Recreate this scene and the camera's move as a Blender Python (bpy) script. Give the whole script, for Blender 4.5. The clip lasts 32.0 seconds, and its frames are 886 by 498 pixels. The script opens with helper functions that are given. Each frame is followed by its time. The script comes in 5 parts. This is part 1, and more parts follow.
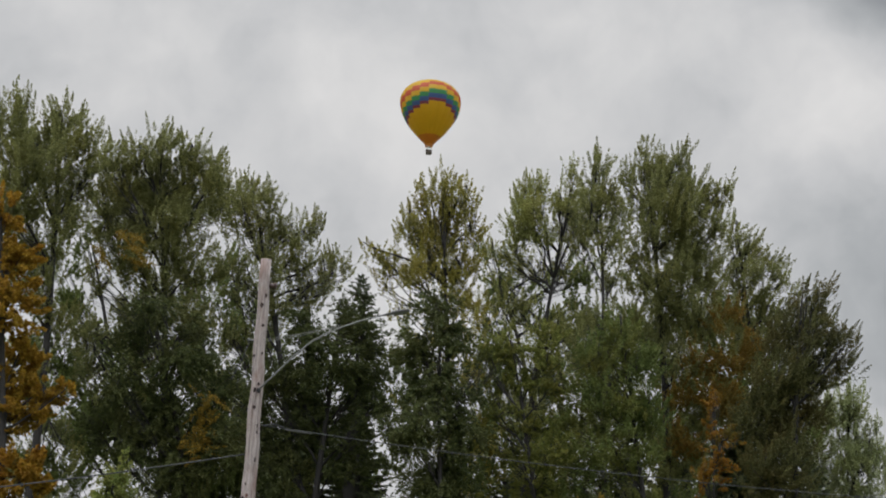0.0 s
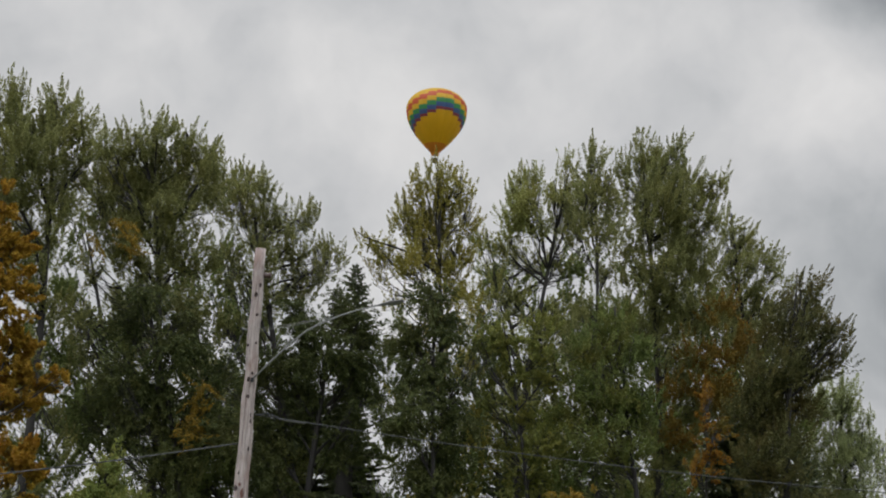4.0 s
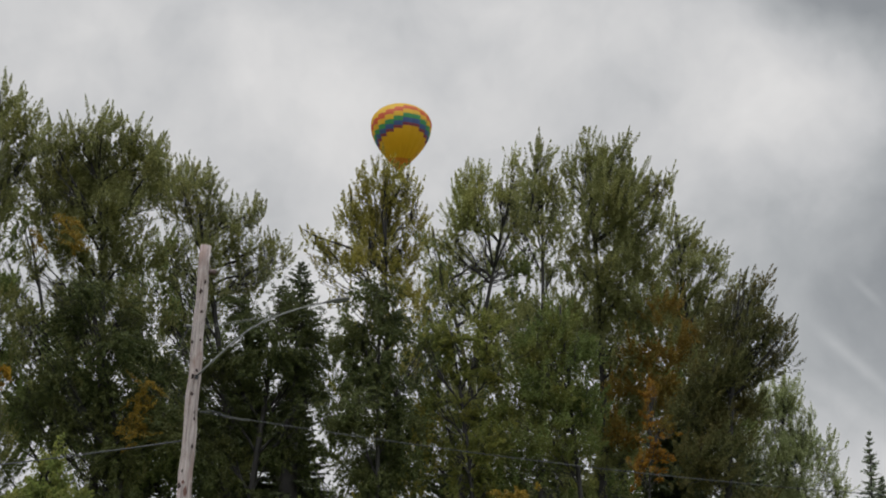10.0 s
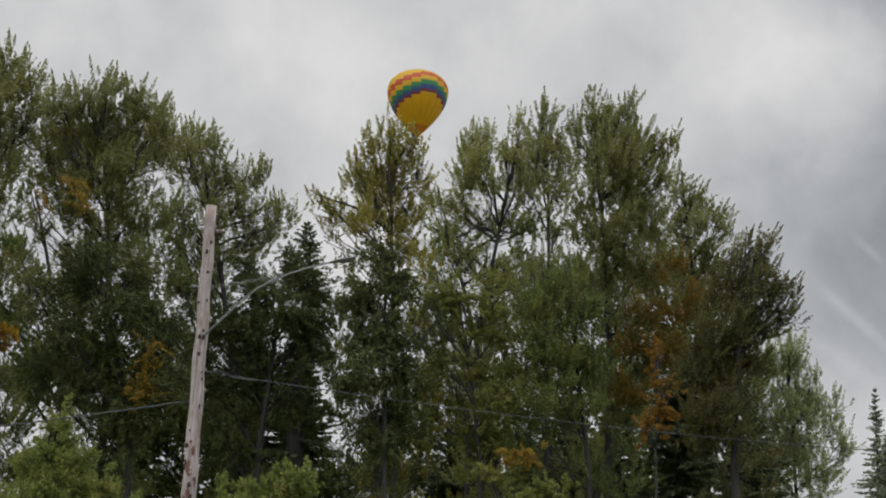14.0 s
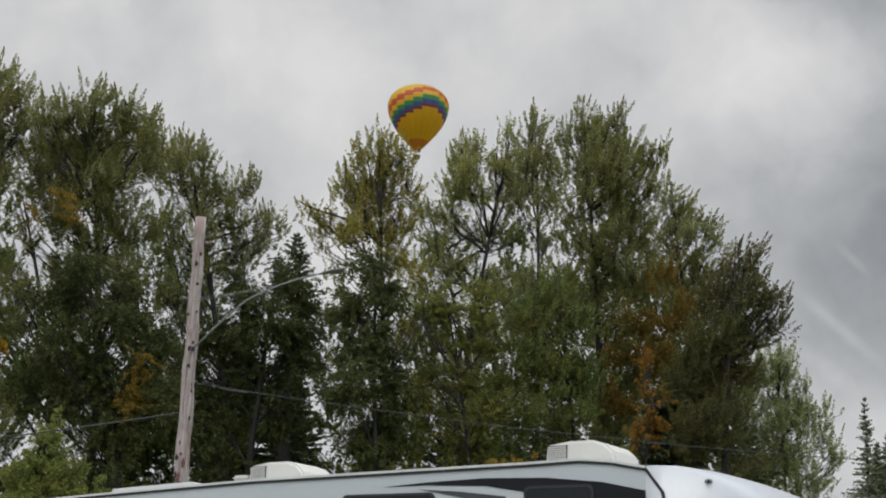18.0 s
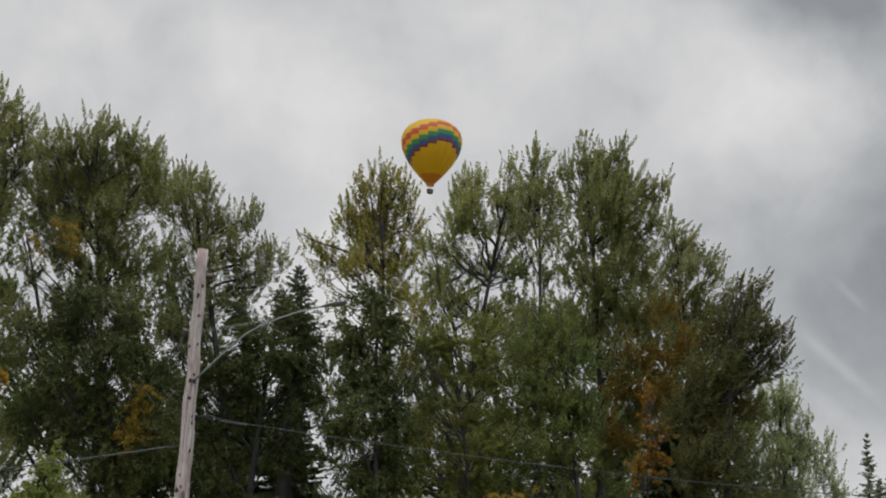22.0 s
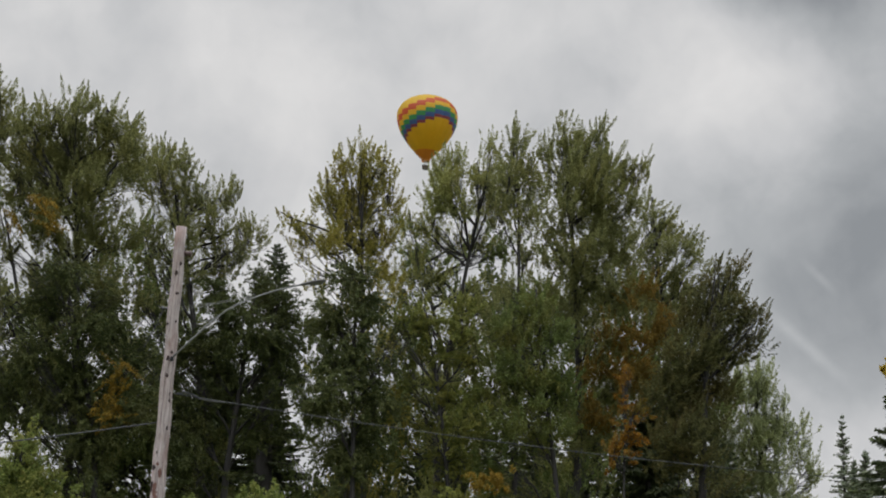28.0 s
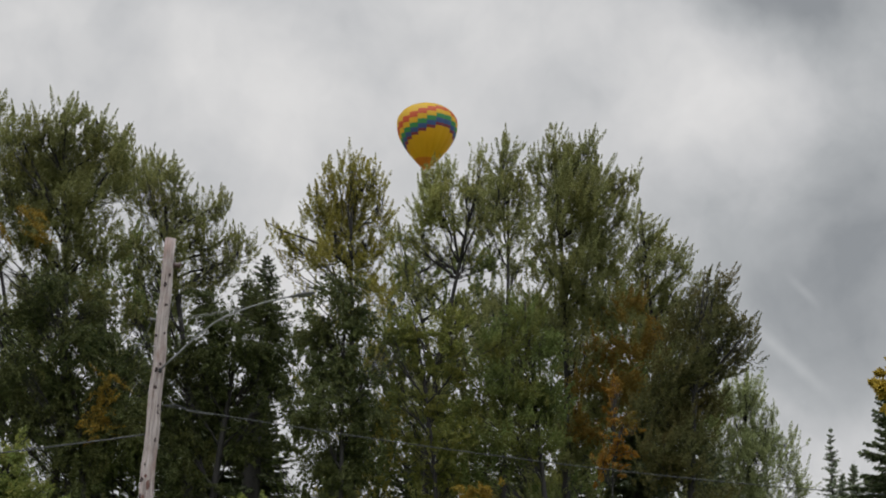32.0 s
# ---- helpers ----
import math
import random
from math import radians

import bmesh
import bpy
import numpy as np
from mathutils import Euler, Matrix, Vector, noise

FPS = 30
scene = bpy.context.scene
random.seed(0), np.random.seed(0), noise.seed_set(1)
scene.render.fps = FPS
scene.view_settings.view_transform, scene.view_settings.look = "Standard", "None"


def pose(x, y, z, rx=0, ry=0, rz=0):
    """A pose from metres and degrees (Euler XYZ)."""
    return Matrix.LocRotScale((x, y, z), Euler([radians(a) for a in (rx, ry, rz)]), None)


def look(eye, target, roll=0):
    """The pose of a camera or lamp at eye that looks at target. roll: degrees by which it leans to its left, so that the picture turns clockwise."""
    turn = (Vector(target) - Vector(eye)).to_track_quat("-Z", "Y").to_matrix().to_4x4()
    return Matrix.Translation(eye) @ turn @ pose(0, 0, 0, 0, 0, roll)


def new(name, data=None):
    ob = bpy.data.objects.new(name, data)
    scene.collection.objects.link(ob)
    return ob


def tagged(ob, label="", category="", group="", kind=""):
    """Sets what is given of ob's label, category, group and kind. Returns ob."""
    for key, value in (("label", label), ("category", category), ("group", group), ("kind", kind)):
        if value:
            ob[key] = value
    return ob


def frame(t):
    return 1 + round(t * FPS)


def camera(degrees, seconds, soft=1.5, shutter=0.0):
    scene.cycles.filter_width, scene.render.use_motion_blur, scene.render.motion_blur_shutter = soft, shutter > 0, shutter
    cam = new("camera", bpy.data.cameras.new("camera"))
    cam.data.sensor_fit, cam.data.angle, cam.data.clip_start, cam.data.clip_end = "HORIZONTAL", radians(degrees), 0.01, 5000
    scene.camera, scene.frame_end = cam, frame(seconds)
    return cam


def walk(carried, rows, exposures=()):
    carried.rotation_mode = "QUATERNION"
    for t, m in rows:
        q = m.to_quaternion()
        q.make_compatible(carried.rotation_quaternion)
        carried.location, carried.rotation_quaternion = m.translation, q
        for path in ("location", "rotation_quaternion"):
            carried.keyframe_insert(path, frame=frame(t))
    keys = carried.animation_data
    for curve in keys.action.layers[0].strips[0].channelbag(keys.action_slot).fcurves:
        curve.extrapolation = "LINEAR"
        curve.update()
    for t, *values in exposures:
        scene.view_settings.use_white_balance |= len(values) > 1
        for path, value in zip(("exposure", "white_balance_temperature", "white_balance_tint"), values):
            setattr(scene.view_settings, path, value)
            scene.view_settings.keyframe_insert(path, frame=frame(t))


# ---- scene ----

cam = camera(32.97, 32.0, soft=2.0)
CAMERA_ROWS = [
    (0, pose(0, 0, 1.5, 106.384, -1.865, 1.677)), (0.5, pose(0, 0, 1.5, 106.200, -1.907, 1.672)),
    (1, pose(0, 0, 1.5, 106.244, -1.963, 1.521)), (1.5, pose(0, 0, 1.5, 106.233, -2.013, 1.225)),
    (2, pose(0, 0, 1.5, 106.094, -2.016, 1.406)), (2.5, pose(0, 0, 1.5, 106.125, -2.195, 1.460)),
    (4.5, pose(0, 0, 1.5, 106.024, -2.161, 1.270)), (5, pose(0, 0, 1.5, 106.050, -2.146, 0.712)),
    (5.5, pose(0, 0, 1.5, 106.034, -2.248, 0.174)), (6, pose(0, 0, 1.5, 106.053, -2.085, -0.402)),
    (6.5, pose(0, 0, 1.5, 106.056, -2.146, -0.416)), (7, pose(0, 0, 1.5, 105.996, -2.128, -0.333)),
    (7.5, pose(0, 0, 1.5, 106.019, -2.083, -0.356)), (8, pose(0, 0, 1.5, 106.021, -2.041, -0.498)),
    (8.5, pose(0, 0, 1.5, 105.981, -1.916, -0.622)), (9, pose(0, 0, 1.5, 106.009, -1.922, -0.551)),
    (9.5, pose(0, 0, 1.5, 106.139, -1.961, -0.735)), (10, pose(0, 0, 1.5, 106.035, -1.976, -0.714)),
    (10.5, pose(0, 0, 1.5, 105.837, -1.865, -0.733)), (11, pose(0, 0, 1.5, 105.507, -1.775, -0.714)),
    (11.5, pose(0, 0, 1.5, 105.316, -1.731, -0.826)), (12, pose(0, 0, 1.5, 105.142, -1.739, -0.789)),
    (12.5, pose(0, 0, 1.5, 105.057, -1.796, -0.780)), (13, pose(0, 0, 1.5, 104.837, -1.786, -0.509)),
    (13.5, pose(0, 0, 1.5, 104.617, -1.797, -0.336)), (14, pose(0, 0, 1.5, 104.470, -1.769, -0.431)),
    (14.5, pose(0, 0, 1.5, 104.579, -1.819, -0.520)), (16.5, pose(0, 0, 1.5, 104.876, -1.565, -0.632)),
    (17, pose(0, 0, 1.5, 104.904, -1.672, -0.544)), (17.5, pose(0, 0, 1.5, 104.967, -1.652, -0.709)),
    (18, pose(0, 0, 1.5, 104.898, -1.494, -0.765)), (18.5, pose(0, 0, 1.5, 105.290, -1.689, -1.046)),
    (19, pose(0, 0, 1.5, 105.918, -1.814, -0.856)), (19.5, pose(0, 0, 1.5, 106.075, -1.875, -0.639)),
    (20, pose(0, 0, 1.5, 106.177, -1.898, -0.492)), (20.5, pose(0, 0, 1.5, 106.138, -2.000, -0.389)),
    (21, pose(0, 0, 1.5, 106.204, -1.932, -0.462)), (21.5, pose(0, 0, 1.5, 106.182, -1.867, -0.637)),
    (22, pose(0, 0, 1.5, 106.173, -1.798, -0.774)), (22.5, pose(0, 0, 1.5, 106.151, -1.841, -0.992)),
    (23, pose(0, 0, 1.5, 106.023, -1.810, -1.407)), (23.5, pose(0, 0, 1.5, 105.895, -1.932, -1.452)),
    (24, pose(0, 0, 1.5, 105.793, -1.952, -1.488)), (24.5, pose(0, 0, 1.5, 105.622, -1.888, -1.489)),
    (25, pose(0, 0, 1.5, 105.657, -2.002, -1.359)), (25.5, pose(0, 0, 1.5, 105.722, -1.999, -1.419)),
    (27.5, pose(0, 0, 1.5, 105.463, -2.121, -1.531)), (28, pose(0, 0, 1.5, 105.413, -2.026, -1.672)),
    (28.5, pose(0, 0, 1.5, 105.530, -2.044, -1.644)), (29, pose(0, 0, 1.5, 105.766, -2.023, -1.655)),
    (29.5, pose(0, 0, 1.5, 105.920, -2.209, -1.720)), (30, pose(0, 0, 1.5, 105.990, -2.196, -1.809)),
    (30.5, pose(0, 0, 1.5, 105.894, -2.209, -1.882)), (31, pose(0, 0, 1.5, 105.830, -2.225, -1.965)),
    (31.5, pose(0, 0, 1.5, 105.787, -2.212, -2.090)), (32, pose(0, 0, 1.5, 105.902, -2.077, -2.111)),
]
walk(cam, CAMERA_ROWS)

BALLOON_PATH = [
    (0, -20.80, 404.76, 164.92),
    (2, -19.27, 405.85, 162.37),
    (4, -17.62, 406.76, 160.25),
    (6, -15.90, 407.55, 158.41),
    (8, -14.14, 408.18, 156.93),
    (10, -12.37, 408.70, 155.72),
    (12, -10.63, 409.11, 154.75),
    (14, -8.93, 409.43, 154.01),
    (16, -7.28, 409.66, 153.48),
    (18, -5.65, 409.82, 153.11),
    (20, -4.05, 409.90, 152.94),
    (22, -2.49, 409.91, 152.95),
    (24, -0.95, 409.85, 153.13),
    (26, 0.54, 409.71, 153.50),
    (28, 2.00, 409.53, 153.98),
    (30, 3.43, 409.29, 154.59),
    (32, 4.91, 409.03, 155.26),
]

# ---- light ----
SUN_ELEVATION, SUN_AZIMUTH = radians(66), radians(-110)     # azimuth from +y towards +x
world = bpy.data.worlds.new("overcast_world")
scene.world = world
world.use_nodes = True
wt = world.node_tree
wt.nodes.clear()
w_out = wt.nodes.new("ShaderNodeOutputWorld")
w_add = wt.nodes.new("ShaderNodeAddShader")
w_sky = wt.nodes.new("ShaderNodeTexSky")
w_sky.sky_type = "NISHITA"
w_sky.sun_disc = False
w_sky.sun_elevation, w_sky.sun_rotation = SUN_ELEVATION, SUN_AZIMUTH
w_bg = wt.nodes.new("ShaderNodeBackground")
w_bg.inputs["Strength"].default_value = 0.05
w_cloud = wt.nodes.new("ShaderNodeBackground")
w_cloud.inputs["Strength"].default_value = 1.35
w_tc = wt.nodes.new("ShaderNodeTexCoord")
w_noise = wt.nodes.new("ShaderNodeTexNoise")
w_noise.inputs["Scale"].default_value = 3.0
w_noise.inputs["Detail"].default_value = 5.0
w_ramp = wt.nodes.new("ShaderNodeValToRGB")
w_ramp.color_ramp.elements[0].position, w_ramp.color_ramp.elements[0].color = 0.3, (0.52, 0.55, 0.6, 1)
w_ramp.color_ramp.elements[1].position, w_ramp.color_ramp.elements[1].color = 0.7, (0.86, 0.87, 0.89, 1)
wt.links.new(w_sky.outputs["Color"], w_bg.inputs["Color"])
wt.links.new(w_tc.outputs["Generated"], w_noise.inputs["Vector"])
wt.links.new(w_noise.outputs["Fac"], w_ramp.inputs["Fac"])
# an overcast sky is about three times as bright overhead as at the horizon
w_sep = wt.nodes.new("ShaderNodeSeparateXYZ")
w_up = wt.nodes.new("ShaderNodeMapRange")
w_up.inputs["To Min"].default_value, w_up.inputs["To Max"].default_value = 0.2, 3.9
wt.links.new(w_tc.outputs["Generated"], w_sep.inputs[0])
wt.links.new(w_sep.outputs["Z"], w_up.inputs["Value"])
wt.links.new(w_up.outputs["Result"], w_cloud.inputs["Strength"])
wt.links.new(w_ramp.outputs["Color"], w_cloud.inputs["Color"])
wt.links.new(w_bg.outputs[0], w_add.inputs[0])
wt.links.new(w_cloud.outputs[0], w_add.inputs[1])
wt.links.new(w_add.outputs[0], w_out.inputs["Surface"])

sun = new("sun", bpy.data.lights.new("sun", "SUN"))
sun.data.energy, sun.data.angle, sun.data.color = 0.7, radians(25), (1.0, 0.97, 0.92)
sun.matrix_world = look((60 * math.sin(SUN_AZIMUTH), 60 * math.cos(SUN_AZIMUTH), 60 * math.tan(SUN_ELEVATION)), (0, 0, 0))
scene.view_settings.exposure = 0.0


# ---- materials ----
def mat_base(name):
    m = bpy.data.materials.new(name)
    m.use_nodes = True
    return m, m.node_tree, m.node_tree.nodes["Principled BSDF"]


def node(nt, kind, **inputs):
    n = nt.nodes.new(kind)
    for k, v in inputs.items():
        n.inputs[k.replace("_", " ")].default_value = v
    return n


def ramp(nt, fac, stops):
    r = nt.nodes.new("ShaderNodeValToRGB")
    e = r.color_ramp.elements
    while len(e) < len(stops):
        e.new(0.5)
    for el, (p, c) in zip(e, stops):
        el.position, el.color = p, (*c, 1)
    nt.links.new(fac, r.inputs["Fac"])
    return r.outputs["Color"]


def surface(name, dark, light, scale=6.0, rough=0.6, metal=0.0, bump=0.1, fine=40.0, stretch=(1, 1, 1), spread=0.25, translucent=0.0, shine=0.5):
    """A two-scale noise surface between two colours."""
    m, nt, bsdf = mat_base(name)
    tc = nt.nodes.new("ShaderNodeTexCoord")
    mp = nt.nodes.new("ShaderNodeMapping")
    mp.inputs["Scale"].default_value = stretch
    nt.links.new(tc.outputs["Object"], mp.inputs["Vector"])
    big = node(nt, "ShaderNodeTexNoise", Scale=scale, Detail=6.0, Roughness=0.6)
    small = node(nt, "ShaderNodeTexNoise", Scale=fine, Detail=4.0)
    nt.links.new(mp.outputs["Vector"], big.inputs["Vector"])
    nt.links.new(mp.outputs["Vector"], small.inputs["Vector"])
    mix = nt.nodes.new("ShaderNodeMath")
    mix.operation = "MULTIPLY_ADD"
    mix.inputs[1].default_value = 0.35
    nt.links.new(small.outputs["Fac"], mix.inputs[0])
    sub = nt.nodes.new("ShaderNodeMath")
    sub.operation = "MULTIPLY"
    sub.inputs[1].default_value = 0.65
    nt.links.new(big.outputs["Fac"], sub.inputs[0])
    nt.links.new(sub.outputs[0], mix.inputs[2])
    col = ramp(nt, mix.outputs[0], [(0.5 - spread, dark), (0.5 + spread, light)])
    nt.links.new(col, bsdf.inputs["Base Color"])
    bsdf.inputs["Roughness"].default_value = rough
    bsdf.inputs["Metallic"].default_value = metal
    bsdf.inputs["Specular IOR Level"].default_value = shine
    if bump:
        b = node(nt, "ShaderNodeBump", Strength=bump, Distance=0.02)
        nt.links.new(mix.outputs[0], b.inputs["Height"])
        nt.links.new(b.outputs["Normal"], bsdf.inputs["Normal"])
    if translucent:
        tr = nt.nodes.new("ShaderNodeBsdfTranslucent")
        nt.links.new(col, tr.inputs["Color"])
        ms = nt.nodes.new("ShaderNodeMixShader")
        ms.inputs["Fac"].default_value = translucent
        nt.links.new(bsdf.outputs[0], ms.inputs[1])
        nt.links.new(tr.outputs[0], ms.inputs[2])
        nt.links.new(ms.outputs[0], nt.nodes["Material Output"].inputs["Surface"])
    return m


def leaf_material(name, stops, turned, amount=0.5, clump=0.55, through_light=0.48, rough=0.65):
    """Leaves: colour varies leaf by leaf, and in clumps towards the turned autumn colour."""
    m, nt, bsdf = mat_base(name)
    geo = nt.nodes.new("ShaderNodeNewGeometry")
    one = ramp(nt, geo.outputs["Random Per Island"], stops)
    tc = nt.nodes.new("ShaderNodeTexCoord")
    no = node(nt, "ShaderNodeTexNoise", Scale=clump, Detail=3.0, Roughness=0.6)
    nt.links.new(tc.outputs["Object"], no.inputs["Vector"])
    mask = ramp(nt, no.outputs["Fac"], [(0.45, (0, 0, 0)), (0.72, (amount, amount, amount))])
    mx = nt.nodes.new("ShaderNodeMix")
    mx.data_type = "RGBA"
    nt.links.new(mask, mx.inputs[0])
    nt.links.new(one, mx.inputs[6])
    mx.inputs[7].default_value = (*turned, 1)
    nt.links.new(mx.outputs[2], bsdf.inputs["Base Color"])
    bsdf.inputs["Roughness"].default_value = rough
    bsdf.inputs["Specular IOR Level"].default_value = 0.18
    tr = nt.nodes.new("ShaderNodeBsdfTranslucent")
    nt.links.new(mx.outputs[2], tr.inputs["Color"])
    ms = nt.nodes.new("ShaderNodeMixShader")
    ms.inputs["Fac"].default_value = through_light
    nt.links.new(bsdf.outputs[0], ms.inputs[1])
    nt.links.new(tr.outputs[0], ms.inputs[2])
    nt.links.new(ms.outputs[0], nt.nodes["Material Output"].inputs["Surface"])
    return m


def weathered_wood():
    """Old pole timber: grey-pink grain with dark checks, and reddish stains in broad patches."""
    m, nt, bsdf = mat_base("weathered_pole_wood")
    tc = nt.nodes.new("ShaderNodeTexCoord")

    def layer(stretch, scale, detail):
        mp = nt.nodes.new("ShaderNodeMapping")
        mp.inputs["Scale"].default_value = stretch
        nt.links.new(tc.outputs["Object"], mp.inputs["Vector"])
        n = node(nt, "ShaderNodeTexNoise", Scale=scale, Detail=detail, Roughness=0.65)
        nt.links.new(mp.outputs["Vector"], n.inputs["Vector"])
        return n.outputs["Fac"]

    grain = layer((9, 9, 0.5), 3.2, 7.0)
    patch = layer((2.2, 2.2, 0.8), 2.1, 4.0)
    checks = layer((26, 26, 0.7), 1.6, 5.0)
    wood = ramp(nt, grain, [(0.33, (0.15, 0.122, 0.11)), (0.5, (0.285, 0.238, 0.218)), (0.68, (0.42, 0.362, 0.336))])
    stain = ramp(nt, patch, [(0.46, (0, 0, 0)), (0.66, (0.75, 0.75, 0.75))])
    dark = ramp(nt, checks, [(0.34, (0.8, 0.8, 0.8)), (0.42, (0, 0, 0))])

    def over(fac, under, colour):
        mx = nt.nodes.new("ShaderNodeMix")
        mx.data_type = "RGBA"
        nt.links.new(fac, mx.inputs[0])
        nt.links.new(under, mx.inputs[6])
        mx.inputs[7].default_value = (*colour, 1)
        return mx.outputs[2]

    col = over(dark, over(stain, wood, (0.18, 0.11, 0.09)), (0.05, 0.036, 0.03))
    nt.links.new(col, bsdf.inputs["Base Color"])
    bsdf.inputs["Roughness"].default_value = 0.88
    b = node(nt, "ShaderNodeBump", Strength=0.7, Distance=0.02)
    nt.links.new(grain, b.inputs["Height"])
    nt.links.new(b.outputs["Normal"], bsdf.inputs["Normal"])
    return m


GREEN = [(0.0, (0.152, 0.156, 0.0583)), (0.5, (0.21, 0.217, 0.081)), (1.0, (0.285, 0.296, 0.11))]
GREEN_SHADED = [(0.0, (0.11, 0.132, 0.0409)), (0.55, (0.151, 0.184, 0.0568)), (1.0, (0.206, 0.25, 0.0772))]
LIGHT = [(0.0, (0.207, 0.232, 0.103)), (0.5, (0.291, 0.32, 0.147)), (1.0, (0.395, 0.43, 0.206))]
LEAF_GREEN = leaf_material("cottonwood_leaf", GREEN, (0.2, 0.17, 0.03))
LEAF_OLIVE = leaf_material("olive_leaf", [(0.0, (0.07, 0.093, 0.027)), (0.55, (0.115, 0.148, 0.0417)), (1.0, (0.185, 0.221, 0.0676))], (0.2, 0.165, 0.03), amount=0.6)
LEAF_CEDAR = leaf_material("cedar_spray", [(0.0, (0.0372, 0.0502, 0.0166)), (0.5, (0.062, 0.076, 0.0235)), (1.0, (0.105, 0.118, 0.0331))], (0.088, 0.083, 0.024), amount=0.6, through_light=0.2)
# darker cottonwood leaf for the back row, shade put into the colour
LEAF_SHADED = leaf_material("shaded_leaf", GREEN_SHADED, (0.13, 0.13, 0.035), amount=0.4)
LEAF_PALE = leaf_material("pale_olive_leaf", [(0.0, (0.189, 0.197, 0.0652)), (0.5, (0.262, 0.273, 0.0906)), (1.0, (0.356, 0.372, 0.123))], (0.23, 0.2, 0.05), amount=0.7)
LEAF_AMBER_GREEN = leaf_material("yellowing_cottonwood_leaf", [(0.0, (0.186, 0.171, 0.0381)), (0.5, (0.259, 0.237, 0.0528)), (1.0, (0.352, 0.322, 0.0718))], (0.26, 0.2, 0.03), amount=0.75)
LEAF_BROWN = leaf_material("brown_olive_leaf", [(0.0, (0.0646, 0.0725, 0.0272)), (0.5, (0.104, 0.107, 0.0391)), (1.0, (0.173, 0.168, 0.0631))], (0.15, 0.105, 0.03), amount=0.7, clump=0.7)
# light green alder leaf, paled further in colour to copy window haze
LEAF_LIGHT = leaf_material("hazed_alder_leaf", LIGHT, (0.24, 0.24, 0.06))
LEAF_ORANGE = leaf_material("maple_leaf", [(0.0, (0.136, 0.0638, 0.0102)), (0.5, (0.23, 0.111, 0.0127)), (1.0, (0.306, 0.166, 0.0238))], (0.13, 0.11, 0.025), amount=1.0, clump=0.8)
LEAF_MAPLE = leaf_material("amber_maple_leaf", [(0.0, (0.2, 0.105, 0.016)), (0.5, (0.32, 0.195, 0.022)), (1.0, (0.46, 0.31, 0.045))], (0.3, 0.13, 0.015), amount=0.8, clump=0.6)
LEAF_RUST = leaf_material("rusty_leaf", [(0.0, (0.12, 0.08, 0.02)), (0.5, (0.18, 0.112, 0.02)), (1.0, (0.26, 0.16, 0.03))], (0.15, 0.13, 0.03), amount=0.8, clump=0.9)
LEAF_YELLOW_GREEN = leaf_material("yellow_green_leaf", [(0.0, (0.113, 0.13, 0.0308)), (0.5, (0.169, 0.186, 0.044)), (1.0, (0.246, 0.253, 0.066))], (0.26, 0.21, 0.04), amount=0.5, clump=0.7)
LEAF_SHRUB = leaf_material("shrub_leaf", [(0.0, (0.105, 0.14, 0.034)), (0.5, (0.16, 0.195, 0.048)), (1.0, (0.235, 0.265, 0.075))], (0.27, 0.22, 0.05), amount=0.6, clump=1.4)
LEAF_OCHRE = leaf_material("ochre_leaf", [(0.0, (0.15, 0.1, 0.018)), (0.5, (0.24, 0.155, 0.023)), (1.0, (0.33, 0.215, 0.032))], (0.17, 0.14, 0.035), amount=0.6, clump=1.2)
LEAF_GOLD = leaf_material("golden_leaf", [(0.0, (0.2, 0.14, 0.02)), (0.5, (0.36, 0.25, 0.03)), (1.0, (0.5, 0.36, 0.06))], (0.2, 0.16, 0.03), amount=0.4)
NEEDLE = leaf_material("fir_needle", [(0.0, (0.04, 0.053, 0.022)), (0.6, (0.06, 0.075, 0.03)), (1.0, (0.092, 0.106, 0.042))], (0.08, 0.09, 0.04), amount=0.4, through_light=0.1, rough=0.6)
# needle colour lightened to suggest haze over the far spruces
HAZED_NEEDLE = leaf_material("hazed_grey_green_needle", [(0.0, (0.105, 0.128, 0.08)), (0.6, (0.15, 0.177, 0.106)), (1.0, (0.21, 0.232, 0.141))], (0.12, 0.13, 0.07), amount=0.4, through_light=0.1, rough=0.6)
BARK = surface("grey_bark", (0.013, 0.011, 0.01), (0.042, 0.037, 0.032), scale=3, fine=22, stretch=(1, 1, 0.25), bump=0.8, rough=0.9)
TWIG = surface("twig_bark", (0.05, 0.04, 0.03), (0.12, 0.1, 0.08), scale=3, bump=0, rough=0.9)
POLE_WOOD = weathered_wood()
SCAR = surface("woodpecker_hole", (0.015, 0.01, 0.008), (0.05, 0.03, 0.025), bump=0.3, rough=0.95)
RUST = surface("rusty_stain", (0.07, 0.03, 0.022), (0.17, 0.085, 0.065), scale=9, bump=0.2, rough=0.9)
GLAZE = surface("brown_glaze", (0.045, 0.022, 0.018), (0.08, 0.045, 0.036), rough=0.3, bump=0)
GALV = surface("galvanised_steel", (0.13, 0.13, 0.125), (0.21, 0.21, 0.2), scale=8, rough=0.55, metal=0.2, bump=0.05)
CABLE = surface("black_cable", (0.026, 0.026, 0.028), (0.058, 0.058, 0.063), rough=0.62, bump=0, shine=0.45)
LAMP_GREY = surface("lamp_housing_grey", (0.06, 0.058, 0.055), (0.1, 0.098, 0.094), rough=0.55, bump=0.03)
LAMP_LENS = surface("lamp_lens", (0.1, 0.1, 0.094), (0.15, 0.15, 0.14), rough=0.2, bump=0)
